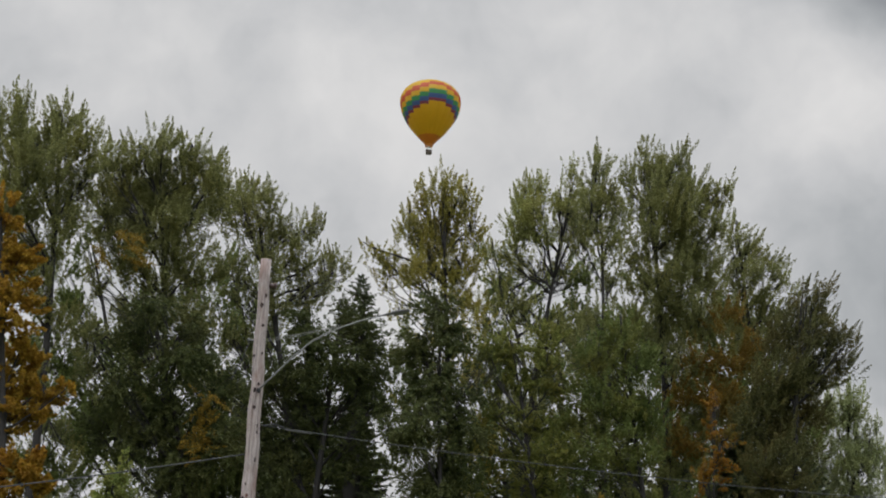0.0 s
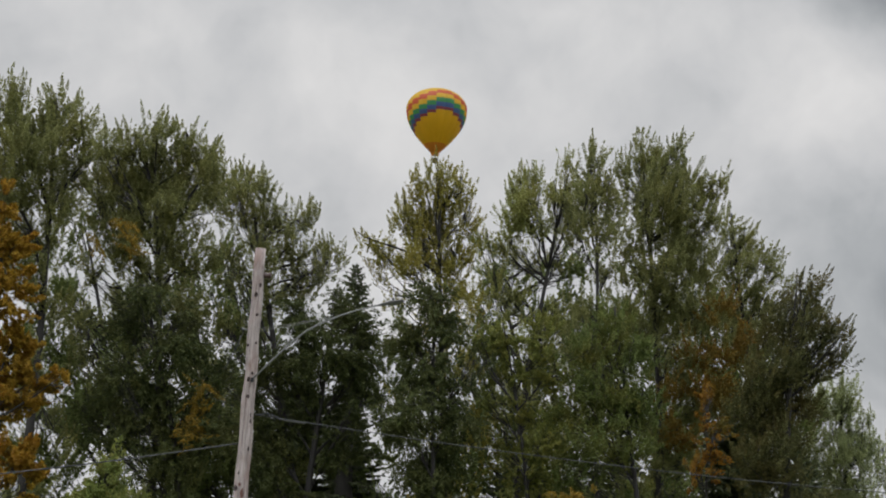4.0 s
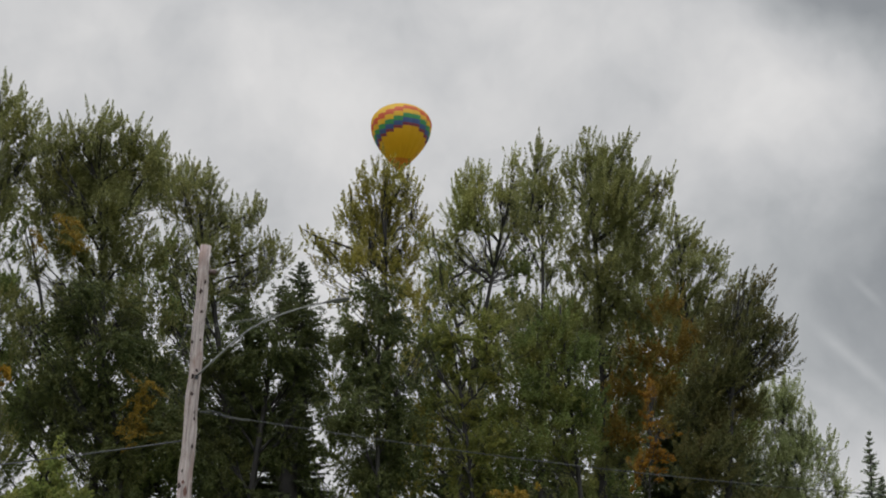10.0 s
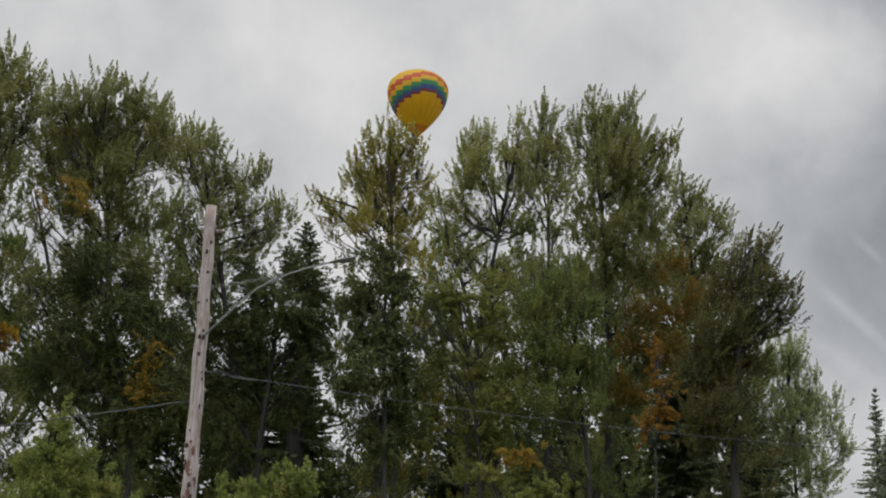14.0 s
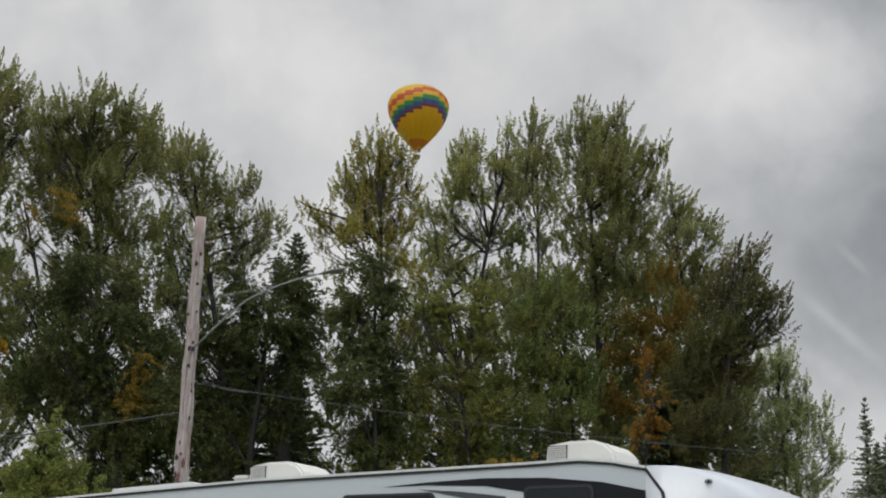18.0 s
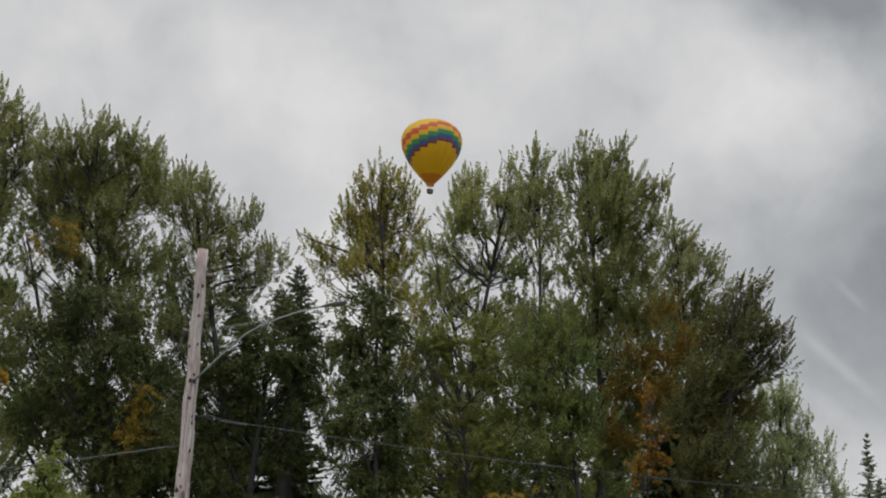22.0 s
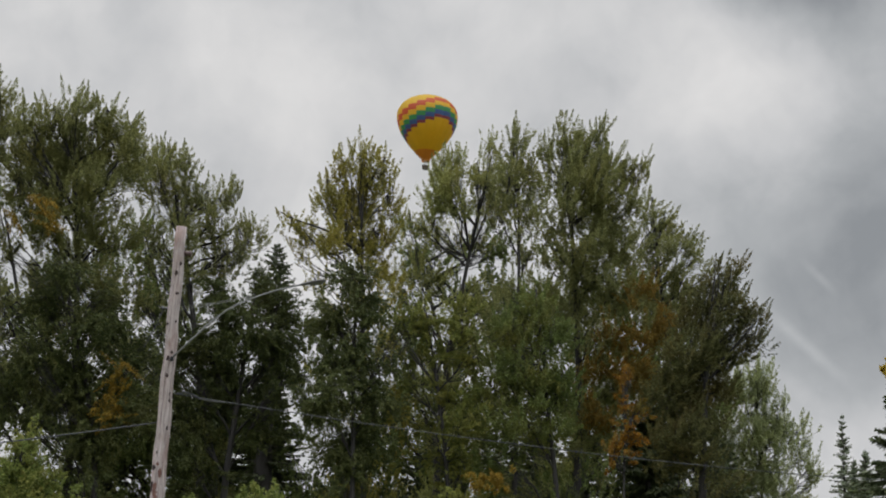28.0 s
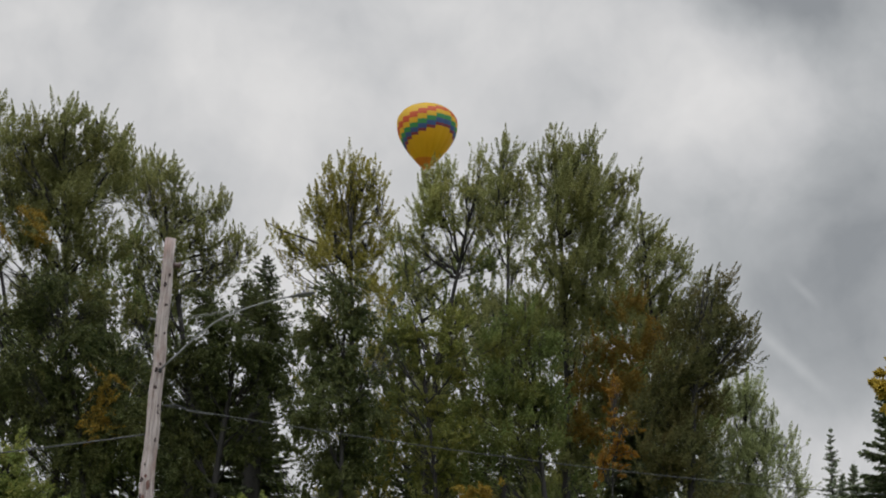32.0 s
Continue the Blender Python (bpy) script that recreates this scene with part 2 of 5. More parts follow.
GRASS = surface("rough_grass", (0.04, 0.055, 0.018), (0.11, 0.12, 0.045), scale=0.4, fine=9, bump=0.6, rough=0.95)
ASPHALT = surface("asphalt", (0.035, 0.035, 0.036), (0.075, 0.074, 0.072), scale=1.2, fine=60, bump=0.3, rough=0.85)
LINE_YELLOW = surface("road_line_yellow", (0.5, 0.34, 0.04), (0.62, 0.44, 0.06), fine=30, bump=0, rough=0.7)
LINE_WHITE = surface("road_line_white", (0.55, 0.55, 0.53), (0.75, 0.75, 0.73), fine=30, bump=0, rough=0.7)
RV_WHITE = surface("trailer_white_fibreglass", (0.33, 0.34, 0.35), (0.38, 0.39, 0.4), scale=0.8, fine=12, rough=0.3, bump=0.01)
RV_SIDE = surface("trailer_pale_grey_side", (0.37, 0.385, 0.398), (0.42, 0.435, 0.448), scale=0.7, fine=10, rough=0.3, bump=0.01)
RV_BLACK = surface("trailer_black_graphic", (0.008, 0.008, 0.01), (0.014, 0.014, 0.017), rough=0.5, bump=0, shine=0.12)
RV_GREY = surface("trailer_dark_grey_graphic", (0.035, 0.04, 0.045), (0.06, 0.065, 0.07), rough=0.6, bump=0, shine=0.15)
RV_TRIM = surface("trailer_trim_dark", (0.02, 0.02, 0.021), (0.035, 0.035, 0.035), rough=0.7, bump=0, shine=0.2)
RV_ROOF = surface("trailer_roof_membrane", (0.44, 0.44, 0.42), (0.53, 0.53, 0.51), scale=1.5, rough=0.6, bump=0.05)
PLASTIC = surface("aged_white_plastic", (0.44, 0.425, 0.385), (0.5, 0.485, 0.44), scale=3, rough=0.45, bump=0.02)
RUBBER = surface("tyre_rubber", (0.018, 0.018, 0.018), (0.035, 0.035, 0.035), rough=0.85, bump=0.1)
GLASS_DARK = surface("tinted_glass", (0.008, 0.009, 0.011), (0.014, 0.015, 0.017), rough=0.06, bump=0, shine=0.25)
WICKER = surface("basket_wicker", (0.04, 0.03, 0.022), (0.1, 0.075, 0.05), scale=5, fine=25, bump=0.6, rough=0.85)
STEEL = surface("burner_steel", (0.5, 0.5, 0.5), (0.65, 0.65, 0.65), rough=0.35, metal=0.9, bump=0)


def fabric(name, colour):
    d = tuple(c * 0.86 for c in colour)
    return surface(name, d, colour, scale=0.35, fine=2.5, rough=0.55, bump=0.05, translucent=0.5)


F_YELLOW = fabric("yellow_nylon", (0.66, 0.42, 0.014))
F_RED = fabric("orange_red_nylon", (0.54, 0.09, 0.022))
F_GREEN = fabric("green_nylon", (0.05, 0.27, 0.1))
F_BLUE = fabric("blue_nylon", (0.05, 0.11, 0.32))
F_PURPLE = fabric("purple_nylon", (0.22, 0.05, 0.09))
F_ORANGE = fabric("orange_nylon", (0.58, 0.23, 0.03))


# ---- the sky's cloud cover ----
def heading(azimuth, elevation):
    a, e = radians(azimuth), radians(elevation)
    return Vector((math.sin(a) * math.cos(e), math.cos(a) * math.cos(e), math.sin(e)))


def cloud_material():
    m = bpy.data.materials.new("cloud_cover")
    m.use_nodes = True
    nt = m.node_tree
    nt.nodes.clear()
    out = nt.nodes.new("ShaderNodeOutputMaterial")
    em = nt.nodes.new("ShaderNodeEmission")
    tc = nt.nodes.new("ShaderNodeTexCoord")
    unit = nt.nodes.new("ShaderNodeVectorMath")
    unit.operation = "NORMALIZE"
    nt.links.new(tc.outputs["Object"], unit.inputs[0])
    warp = node(nt, "ShaderNodeTexNoise", Scale=9.0, Detail=4.0, Roughness=0.55)
    nt.links.new(unit.outputs[0], warp.inputs["Vector"])
    ws = nt.nodes.new("ShaderNodeVectorMath")
    ws.operation = "MULTIPLY_ADD"
    ws.inputs[1].default_value = (0.06, 0.06, 0.06)
    nt.links.new(warp.outputs["Color"], ws.inputs[0])
    nt.links.new(unit.outputs[0], ws.inputs[2])
    place = ws.outputs[0]
    off = Vector((0.03, 0.03, 0.03))

    def noise_part(scale, detail, gain):
        n = node(nt, "ShaderNodeTexNoise", Scale=scale, Detail=detail, Roughness=0.5)
        nt.links.new(place, n.inputs["Vector"])
        a = nt.nodes.new("ShaderNodeMath")
        a.operation = "MULTIPLY_ADD"
        a.inputs[1].default_value, a.inputs[2].default_value = gain, -0.5 * gain
        nt.links.new(n.outputs["Fac"], a.inputs[0])
        return a.outputs[0]

    total = None

    def add(x):
        nonlocal total
        if total is None:
            total = x
            return
        a = nt.nodes.new("ShaderNodeMath")
        a.operation = "ADD"
        nt.links.new(total, a.inputs[0])
        nt.links.new(x, a.inputs[1])
        total = a.outputs[0]

    add(noise_part(6.0, 4.0, 0.25))
    add(noise_part(17.0, 5.0, 0.42))
    add(noise_part(45.0, 4.0, 0.16))
    for az, el, wide, gain in CLOUD_MASSES:
        dist = nt.nodes.new("ShaderNodeVectorMath")
        dist.operation = "DISTANCE"
        nt.links.new(place, dist.inputs[0])
        dist.inputs[1].default_value = heading(az, el) + off
        r = nt.nodes.new("ShaderNodeMapRange")
        r.interpolation_type = "SMOOTHERSTEP"
        r.inputs["From Min"].default_value, r.inputs["From Max"].default_value = 0.0, radians(wide)
        r.inputs["To Min"].default_value, r.inputs["To Max"].default_value = gain, 0.0
        nt.links.new(dist.outputs["Value"], r.inputs["Value"])
        add(r.outputs["Result"])
    # pale reflection streaks of the window glass, added to the cloud brightness
    for az, el, slope, half, thin, gain in GLASS_STREAKS:
        c = heading(az, el)
        e = Vector((math.cos(radians(az)), -math.sin(radians(az)), 0))
        n = e.cross(c)
        u = e * math.cos(radians(slope)) - n * math.sin(radians(slope))
        v = e * math.sin(radians(slope)) + n * math.cos(radians(slope))
        m2 = []
        for axis, w in ((u, half), (v, thin)):
            dot = nt.nodes.new("ShaderNodeVectorMath")
            dot.operation = "DOT_PRODUCT"
            nt.links.new(unit.outputs[0], dot.inputs[0])
            dot.inputs[1].default_value = axis
            ab = nt.nodes.new("ShaderNodeMath")
            ab.operation = "ABSOLUTE"
            nt.links.new(dot.outputs["Value"], ab.inputs[0])
            r = nt.nodes.new("ShaderNodeMapRange")
            r.interpolation_type = "SMOOTHSTEP"
            r.inputs["From Max"].default_value = radians(w)
            r.inputs["To Min"].default_value, r.inputs["To Max"].default_value = 1.0, 0.0
            nt.links.new(ab.outputs[0], r.inputs["Value"])
            m2.append(r.outputs["Result"])
        mul = nt.nodes.new("ShaderNodeMath")
        mul.operation = "MULTIPLY"
        nt.links.new(m2[0], mul.inputs[0])
        nt.links.new(m2[1], mul.inputs[1])
        g = nt.nodes.new("ShaderNodeMath")
        g.operation = "MULTIPLY"
        g.inputs[1].default_value = gain
        nt.links.new(mul.outputs[0], g.inputs[0])
        add(g.outputs[0])
    base = nt.nodes.new("ShaderNodeMath")
    base.operation = "ADD"
    base.inputs[1].default_value = 0.5
    nt.links.new(total, base.inputs[0])
    col = ramp(nt, base.outputs[0], [(0.0, (0.26, 0.276, 0.295)), (0.3, (0.4, 0.415, 0.43)), (0.5, (0.535, 0.541, 0.553)), (0.75, (0.675, 0.67, 0.67)), (1.0, (0.8, 0.795, 0.79))])
    nt.links.new(col, em.inputs["Color"])
    em.inputs["Strength"].default_value = 1.04
    nt.links.new(em.outputs[0], out.inputs["Surface"])
    return m


# window-glass streaks painted into the sky colour: azimuth, elevation, downward slope, half length, half width, gain
GLASS_STREAKS = [(16.0, 11.9, 44, 2.9, 0.36, 0.14), (15.4, 10.4, 40, 2.6, 0.6, 0.08), (16.6, 14.4, 47, 1.2, 0.25, 0.12)]
# azimuth, elevation, width in degrees, gain: brighter and darker masses of the cloud cover
CLOUD_MASSES = [
    (13.3, 22.6, 5.5, 0.22), (15.0, 18.5, 6.0, 0.12), (16.0, 26.2, 6.0, -0.5), (16.5, 15.0, 9.0, -0.3), (20.0, 14.0, 8.0, -0.25),
    (-6.5, 22.0, 5.0, 0.16), (-4.0, 20.5, 4.5, 0.2), (-2.5, 23.5, 5.0, -0.04), (-15.5, 23.5, 7.0, 0.05), (1.0, 24.5, 6.0, 0.1),
    (6.0, 25.0, 5.0, 0.08), (5.0, 21.0, 5.0, 0.03), (18.0, 9.0, 6.0, 0.1), (-3.0, 15.0, 5.0, 0.22), (22.0, 22.0, 9.0, -0.2),
]


# ---- building helpers ----
def part(name, bm, material, parent=None, label="", smooth=False):
    """Link a bmesh as one mesh object under a thing or a part."""
    me = bpy.data.meshes.new(name)
    bm.normal_update()
    bm.to_mesh(me)
    bm.free()
    for m in (material if isinstance(material, (list, tuple)) else [material]):
        me.materials.append(m)
    if smooth:
        me.polygons.foreach_set("use_smooth", [True] * len(me.polygons))
    ob = new(name, me)
    ob.parent = parent
    if label:
        tagged(ob, label)
    return ob


def quads(name, verts, per, material, parent=None):
    """A mesh of separate faces from an (n * per, 3) array of corners."""
    me = bpy.data.meshes.new(name)
    n = len(verts) // per
    me.vertices.add(n * per)
    me.vertices.foreach_set("co", np.ascontiguousarray(verts, dtype=np.float32).ravel())
    me.loops.add(n * per)
    me.loops.foreach_set("vertex_index", np.arange(n * per, dtype=np.int32))
    me.polygons.add(n)
    me.polygons.foreach_set("loop_start", np.arange(0, n * per, per, dtype=np.int32))
    me.update(calc_edges=True)
    me.materials.append(material)
    ob = new(name, me)
    ob.parent = parent
    return ob


def empty(name, m=None):
    ob = new(name)
    if m is not None:
        ob.matrix_world = m
    return ob


def box(bm, x0, x1, y0, y1, z0, z1, bevel=0.0, index=0):
    vs = [bm.verts.new((x, y, z)) for x in (x0, x1) for y in (y0, y1) for z in (z0, z1)]
    fs = [bm.faces.new([vs[i] for i in f]) for f in ((0, 1, 3, 2), (4, 6, 7, 5), (0, 4, 5, 1), (2, 3, 7, 6), (0, 2, 6, 4), (1, 5, 7, 3))]
    for fc in fs:
        fc.material_index = index
    if bevel:
        edges = list({e for fc in fs for e in fc.edges})
        bmesh.ops.bevel(bm, geom=edges, offset=bevel, segments=2, affect="EDGES")
    return bm


def tube(bm, points, radii, sides=8, caps=True, index=0):
    """A tapered tube along points."""
    pts = [Vector(p) for p in points]
    rings = []
    for i, p in enumerate(pts):
        d = (pts[min(i + 1, len(pts) - 1)] - pts[max(i - 1, 0)]).normalized()
        a = d.orthogonal() if abs(d.z) < 0.95 else Vector((1, 0, 0))
        if abs(d.z) < 0.95:
            a = d.cross(Vector((0, 0, 1)))
        a = (a - d * a.dot(d)).normalized()
        b = d.cross(a)
        r = radii[i] if isinstance(radii, (list, tuple)) else radii
        rings.append([bm.verts.new(p + (a * math.cos(k * math.tau / sides) + b * math.sin(k * math.tau / sides)) * r) for k in range(sides)])
    for r0, r1 in zip(rings, rings[1:]):
        for k in range(sides):
            bm.faces.new((r0[k], r0[(k + 1) % sides], r1[(k + 1) % sides], r1[k])).material_index = index
    if caps:
        bm.faces.new(rings[0][::-1]).material_index = index
        bm.faces.new(rings[-1]).material_index = index
    return bm


def lathe(bm, profile, sides=32, arc=(0.0, math.tau), index=0):
    full = abs(arc[1] - arc[0] - math.tau) < 1e-6
    n = sides if full else sides + 1
    rings = []
    for r, z in profile:
        rings.append([bm.verts.new((r * math.cos(arc[0] + (arc[1] - arc[0]) * k / sides), r * math.sin(arc[0] + (arc[1] - arc[0]) * k / sides), z)) for k in range(n)])
    for a, b in zip(rings, rings[1:]):
        for k in range(sides):
            bm.faces.new((a[k], a[(k + 1) % n], b[(k + 1) % n], b[k])).material_index = index
    return bm


def prism(bm, outline, y0, y1, index=0):
    """An outline in x and z, pushed from y0 to y1."""
    a = [bm.verts.new((x, y0, z)) for x, z in outline]
    b = [bm.verts.new((x, y1, z)) for x, z in outline]
    n = len(outline)
    bm.faces.new(a).material_index = index
    bm.faces.new(b[::-1]).material_index = index
    for i in range(n):
        bm.faces.new((a[i], b[i], b[(i + 1) % n], a[(i + 1) % n])).material_index = index
    bmesh.ops.recalc_face_normals(bm, faces=bm.faces)
    return bm


# ---- the setting: cloud cover, ground, road ----
def cloud_cover():
    bm = bmesh.new()
    n, k = 48, 24
    grid = [[bm.verts.new(heading(-60 + 120 * i / n, -3 + 66 * j / k) * 3000) for i in range(n + 1)] for j in range(k + 1)]
    for j in range(k):
        for i in range(n):
            bm.faces.new((grid[j][i], grid[j][i + 1], grid[j + 1][i + 1], grid[j + 1][i]))
    m = cloud_material()
    m.cycles.emission_sampling = "NONE"
    ob = part("backdrop", bm, m, smooth=True)
    return tagged(ob, "soft grey overcast cloud cover with brighter breaks", "sky", kind="structure")


backdrop = cloud_cover()

ROAD_TURN = -31.05
ROAD = pose(1.36, 17.2, 0, 0, 0, ROAD_TURN)      # x along the road, y across it away from the camera


def ground_sheet():
    bm = bmesh.new()
    n = 60
    span = [math.copysign(abs(2 * i / n - 1) ** 3, 2 * i / n - 1) * 2600 for i in range(n + 1)]
    vs = [[bm.verts.new((x, y, 0.12 * noise.noise(Vector((x * 0.05, y * 0.05, 0))) - 0.18 if 24 < math.hypot(x, y) < 300 and y > 30 else -0.12)) for x in span] for y in span]
    for j in range(n):
        for i in range(n):
            bm.faces.new((vs[j][i], vs[j][i + 1], vs[j + 1][i + 1], vs[j + 1][i]))
    tagged(part("ground", bm, GRASS, smooth=True), "rough green grass verge and field", "ground", kind="structure")
    bm = bmesh.new()
    box(bm, -320, 320, -0.9, 5.9, -0.3, 0.0)
    road = part("road", bm, ASPHALT)
    road.matrix_world = ROAD
    tagged(road, "two-lane grey asphalt road", "road", kind="structure")
    for y, m in ((-0.62, LINE_WHITE), (5.55, LINE_WHITE), (2.9, LINE_YELLOW), (3.12, LINE_YELLOW)):
        bm = bmesh.new()
        box(bm, -320, 320, y, y + 0.11, -0.01, 0.005)
        part("road_line", bm, m, road)


ground_sheet()


# ---- trees ----
def leaf_cloud(rng, centres, axis, length, radius, count, size, corners=3):
    """Pointed leaves set round tapering shoots, faces turned mostly up and out: returns an (n * corners, 3) array."""
    n = len(centres)
    idx = np.repeat(np.arange(n), count)
    k = len(idx)
    s = rng.random(k)
    side = rng.normal(size=(k, 3))
    side -= axis[idx] * (side * axis[idx]).sum(axis=1, keepdims=True)
    side /= np.linalg.norm(side, axis=1, keepdims=True)
    flame = radius * np.clip(np.sin(math.pi * (0.2 + 0.78 * s)), 0.05, 1) * np.sqrt(rng.random(k))
    c = centres[idx] + axis[idx] * (s * length[idx])[:, None] + side * flame[:, None]
    along = side * 0.75 + axis[idx] * 0.55 + rng.normal(size=(k, 3)) * 0.4
    along[:, 2] -= 0.12
    along /= np.linalg.norm(along, axis=1, keepdims=True)
    face = side * 0.45 + axis[idx] * 0.4 + rng.normal(size=(k, 3)) * 0.5
    face[:, 2] += 0.5
    across = np.cross(along, face)
    across /= np.linalg.norm(across, axis=1, keepdims=True) + 1e-9
    z = size * (0.6 + 0.8 * rng.random(k))[:, None]
    if corners == 3:
        return np.stack([c + across * z * 0.46 - along * z * 0.4, c + along * z * 0.68, c - across * z * 0.46 - along * z * 0.34], axis=1).reshape(-1, 3)
    return np.stack([c - along * z * 0.5, c + across * z * 0.42 - along * z * 0.08, c + along * z * 0.62, c - across * z * 0.42 - along * z * 0.08], axis=1).reshape(-1, 3)


def crown_shoots(rng, lobes, per_area, lift, stretch=1.0, lean=0.0):
    """Fans of leafy shoots at the branch ends through each mass of a crown."""
    cs, ax, ln = [], [], []
    for dx, z, a, c, dens in lobes:
        area = math.pi * a * c
        n = max(6, int(per_area * dens * area))
        fans = max(3, n // 6)
        d = rng.normal(size=(fans, 3))
        d /= np.linalg.norm(d, axis=1, keepdims=True)
        r = rng.random(fans) ** 0.42
        t = d * r[:, None] * np.array([a, a * 0.95, c]) * 0.95 + np.array([dx, 0, z])
        g0 = d * 0.62 + rng.normal(size=(fans, 3)) * 0.16
        g0[:, 2] += lift
        g0[:, 0] += lean
        g0 /= np.linalg.norm(g0, axis=1, keepdims=True)
        k = rng.integers(0, fans, n)
        spread = rng.normal(size=(n, 3)) * np.array([1.0, 1.0, 0.8])
        g = g0[k] + spread * 0.14 + rng.normal(size=(n, 3)) * 0.1
        g /= np.linalg.norm(g, axis=1, keepdims=True)
        long = (0.4 + 0.75 * rng.random(n) ** 1.5) * stretch
        cs.append(t[k] + spread * 0.26 * (0.4 + 0.6 * stretch) - g * (0.6 * long)[:, None])
        ax.append(g), ln.append(long)
    return np.concatenate(cs), np.concatenate(ax), np.concatenate(ln)


def limb_path(a, b, rng, sag=0.12, n=5):
    a, b = Vector(a), Vector(b)
    pts = []
    for i in range(n + 1):
        s = i / n
        p = a.lerp(b, s)
        p.z -= (b.z - a.z) * sag * math.sin(math.pi * s) * 0.5
        if 0 < i < n:
            p += Vector(rng.normal(size=3)) * 0.08 * (b - a).length / n
        pts.append(p)
    return pts


def broadleaf(seed, x, y, lobes, leaves, label, category="tree", name="tree", low=True, autumn=(), autumn_leaves=None, trunk_r=0.24, leaf=0.068, per_area=36, count=52, lift=1.15, shoot_r=0.1, bare=0.0, stretch=1.0, corners=3, spires=7, lean=0.0, group="row of tall trees"):
    """A broadleaved tree: trunk, limbs, twigs and a crown of leafy shoots in several masses; lobes: (offset, height, half width, half height, density)."""
    rng = np.random.default_rng(seed)
    tree = empty(name, pose(x, y, -0.15, 0, 0, -math.degrees(math.atan2(x, y))))
    tagged(tree, label, category, group)
    lobes = list(lobes)
    depth = [0.0] + [float(v) for v in rng.uniform(-0.9, 0.9, len(lobes) - 1)]
    z_low = min(l[1] - l[3] for l in lobes)
    if low and z_low > 3.5:
        z = z_low - 0.3
        while z > 3.0:
            lobes.append((float(rng.uniform(-0.8, 0.8)), z, 1.9, 1.5, 0.3))
            depth.append(float(rng.uniform(-0.5, 0.5)))
            z -= 2.3
    top = max(l[1] + l[3] * 0.7 for l in lobes)
    topx = max(lobes, key=lambda l: l[1])[0]
    trunk_pts = [(topx * (max(0, s - 0.45) / 0.55) ** 1.3 + 0.1 * math.sin(5 * s + seed), 0.08 * math.cos(4 * s + seed), top * s) for s in [i / 12 for i in range(13)]]
    bm = bmesh.new()
    radii = [trunk_r * (1.35 if i == 0 else 1.0) * (1 - i / 12) ** 0.75 + 0.012 for i in range(13)]
    tube(bm, trunk_pts, radii, 9)
    part("trunk", bm, BARK, tree, smooth=True)
    shoots = []
    twigs = bmesh.new()
    for (dx, z, a, c, dens), dy in zip(lobes, depth):
        if z + c > top * 0.999:
            base_s = 0.8
        else:
            base_s = max(0.12, (z - 0.9 * c - abs(dx) * 0.7) / top)
        i = base_s * 12
        i0 = min(11, int(i))
        start = Vector(trunk_pts[i0]).lerp(Vector(trunk_pts[i0 + 1]), i - i0)
        tip = Vector((dx, dy, z + 0.55 * c))
        if (tip - start).length > 0.8:
            bm = bmesh.new()
            path = limb_path(start, tip, rng)
            r0 = min(trunk_r * 0.3, 0.024 + 0.013 * (tip - start).length)
            tube(bm, path, [r0 * (1 - 0.85 * k / 5) for k in range(6)], 6)
            part("limb", bm, BARK, tree, smooth=True)
        else:
            path = [start, tip]
        # foliage is thinner towards the top of a tall crown
        thin = 0.84 + 0.2 * min(1.0, max(0.0, (17.5 - z) / 4))
        p, g, ln = crown_shoots(rng, [(dx, z, a, c, dens * thin)], per_area, lift, stretch, lean)
        p[:, 1] += dy
        shoots.append((p, g, ln))
        for k in range(min(26, len(p))):
            q = Vector(p[k])
            s = path[int(rng.integers(1, len(path)))] if len(path) > 2 else path[-1]
            mid = s.lerp(q, 0.5) + Vector((0, 0, -0.12))
            e = q + Vector(g[k]) * float(ln[k]) * 0.7
            tube(twigs, [s, mid, q, e], [0.015, 0.012, 0.009, 0.004], 3, caps=False)
    tagged(part("twig_work", twigs, BARK, tree), kind="stuff")
    p, g, ln = (np.concatenate([s[i] for s in shoots]) for i in range(3))
    keep = rng.random(len(p)) >= bare
    quads("crown", leaf_cloud(rng, p[keep], g[keep], ln[keep], shoot_r, count, leaf, corners), corners, leaves, tree)
    # leading shoots that stand up out of the crown's upper masses
    sp, sg, sl = [], [], []
    for (dx, z, a, c, dens), dy in zip(lobes, depth):
        if z < top * 0.62 or not spires:
            continue
        for k in range(max(2, int(spires * a * dens))):
            q = float(rng.uniform(0, math.tau))
            r = math.sqrt(float(rng.random()))
            sp.append((dx + a * 0.9 * r * math.cos(q), dy + a * 0.9 * r * math.sin(q), z - 0.38 + c * 0.86 * math.sqrt(max(0, 1 - r * r))))
            d = np.array([0.32 * r * math.cos(q) + 0.06 * dx + lean, 0.3 * r * math.sin(q), 1.0]) + rng.normal(size=3) * 0.07
            sg.append(d / np.linalg.norm(d))
            sl.append(float(rng.uniform(0.7, 1.25)))
    if sp:
        sp, sg, sl = np.array(sp), np.array(sg), np.array(sl)
        quads("leading_shoot", leaf_cloud(rng, sp, sg, sl, 0.095, 190, leaf * 0.78, corners), corners, leaves, tree)
    if autumn:
        autumn = [tuple(v) for v in autumn]
        p, g, ln = crown_shoots(rng, autumn, per_area, lift * 0.5, stretch)
        p[:, 1] -= 1.2
        tagged(quads("turned_foliage", leaf_cloud(rng, p, g, ln, shoot_r, count, leaf, corners), corners, autumn_leaves, tree), "patch of golden and rusty autumn leaves")
    return tree


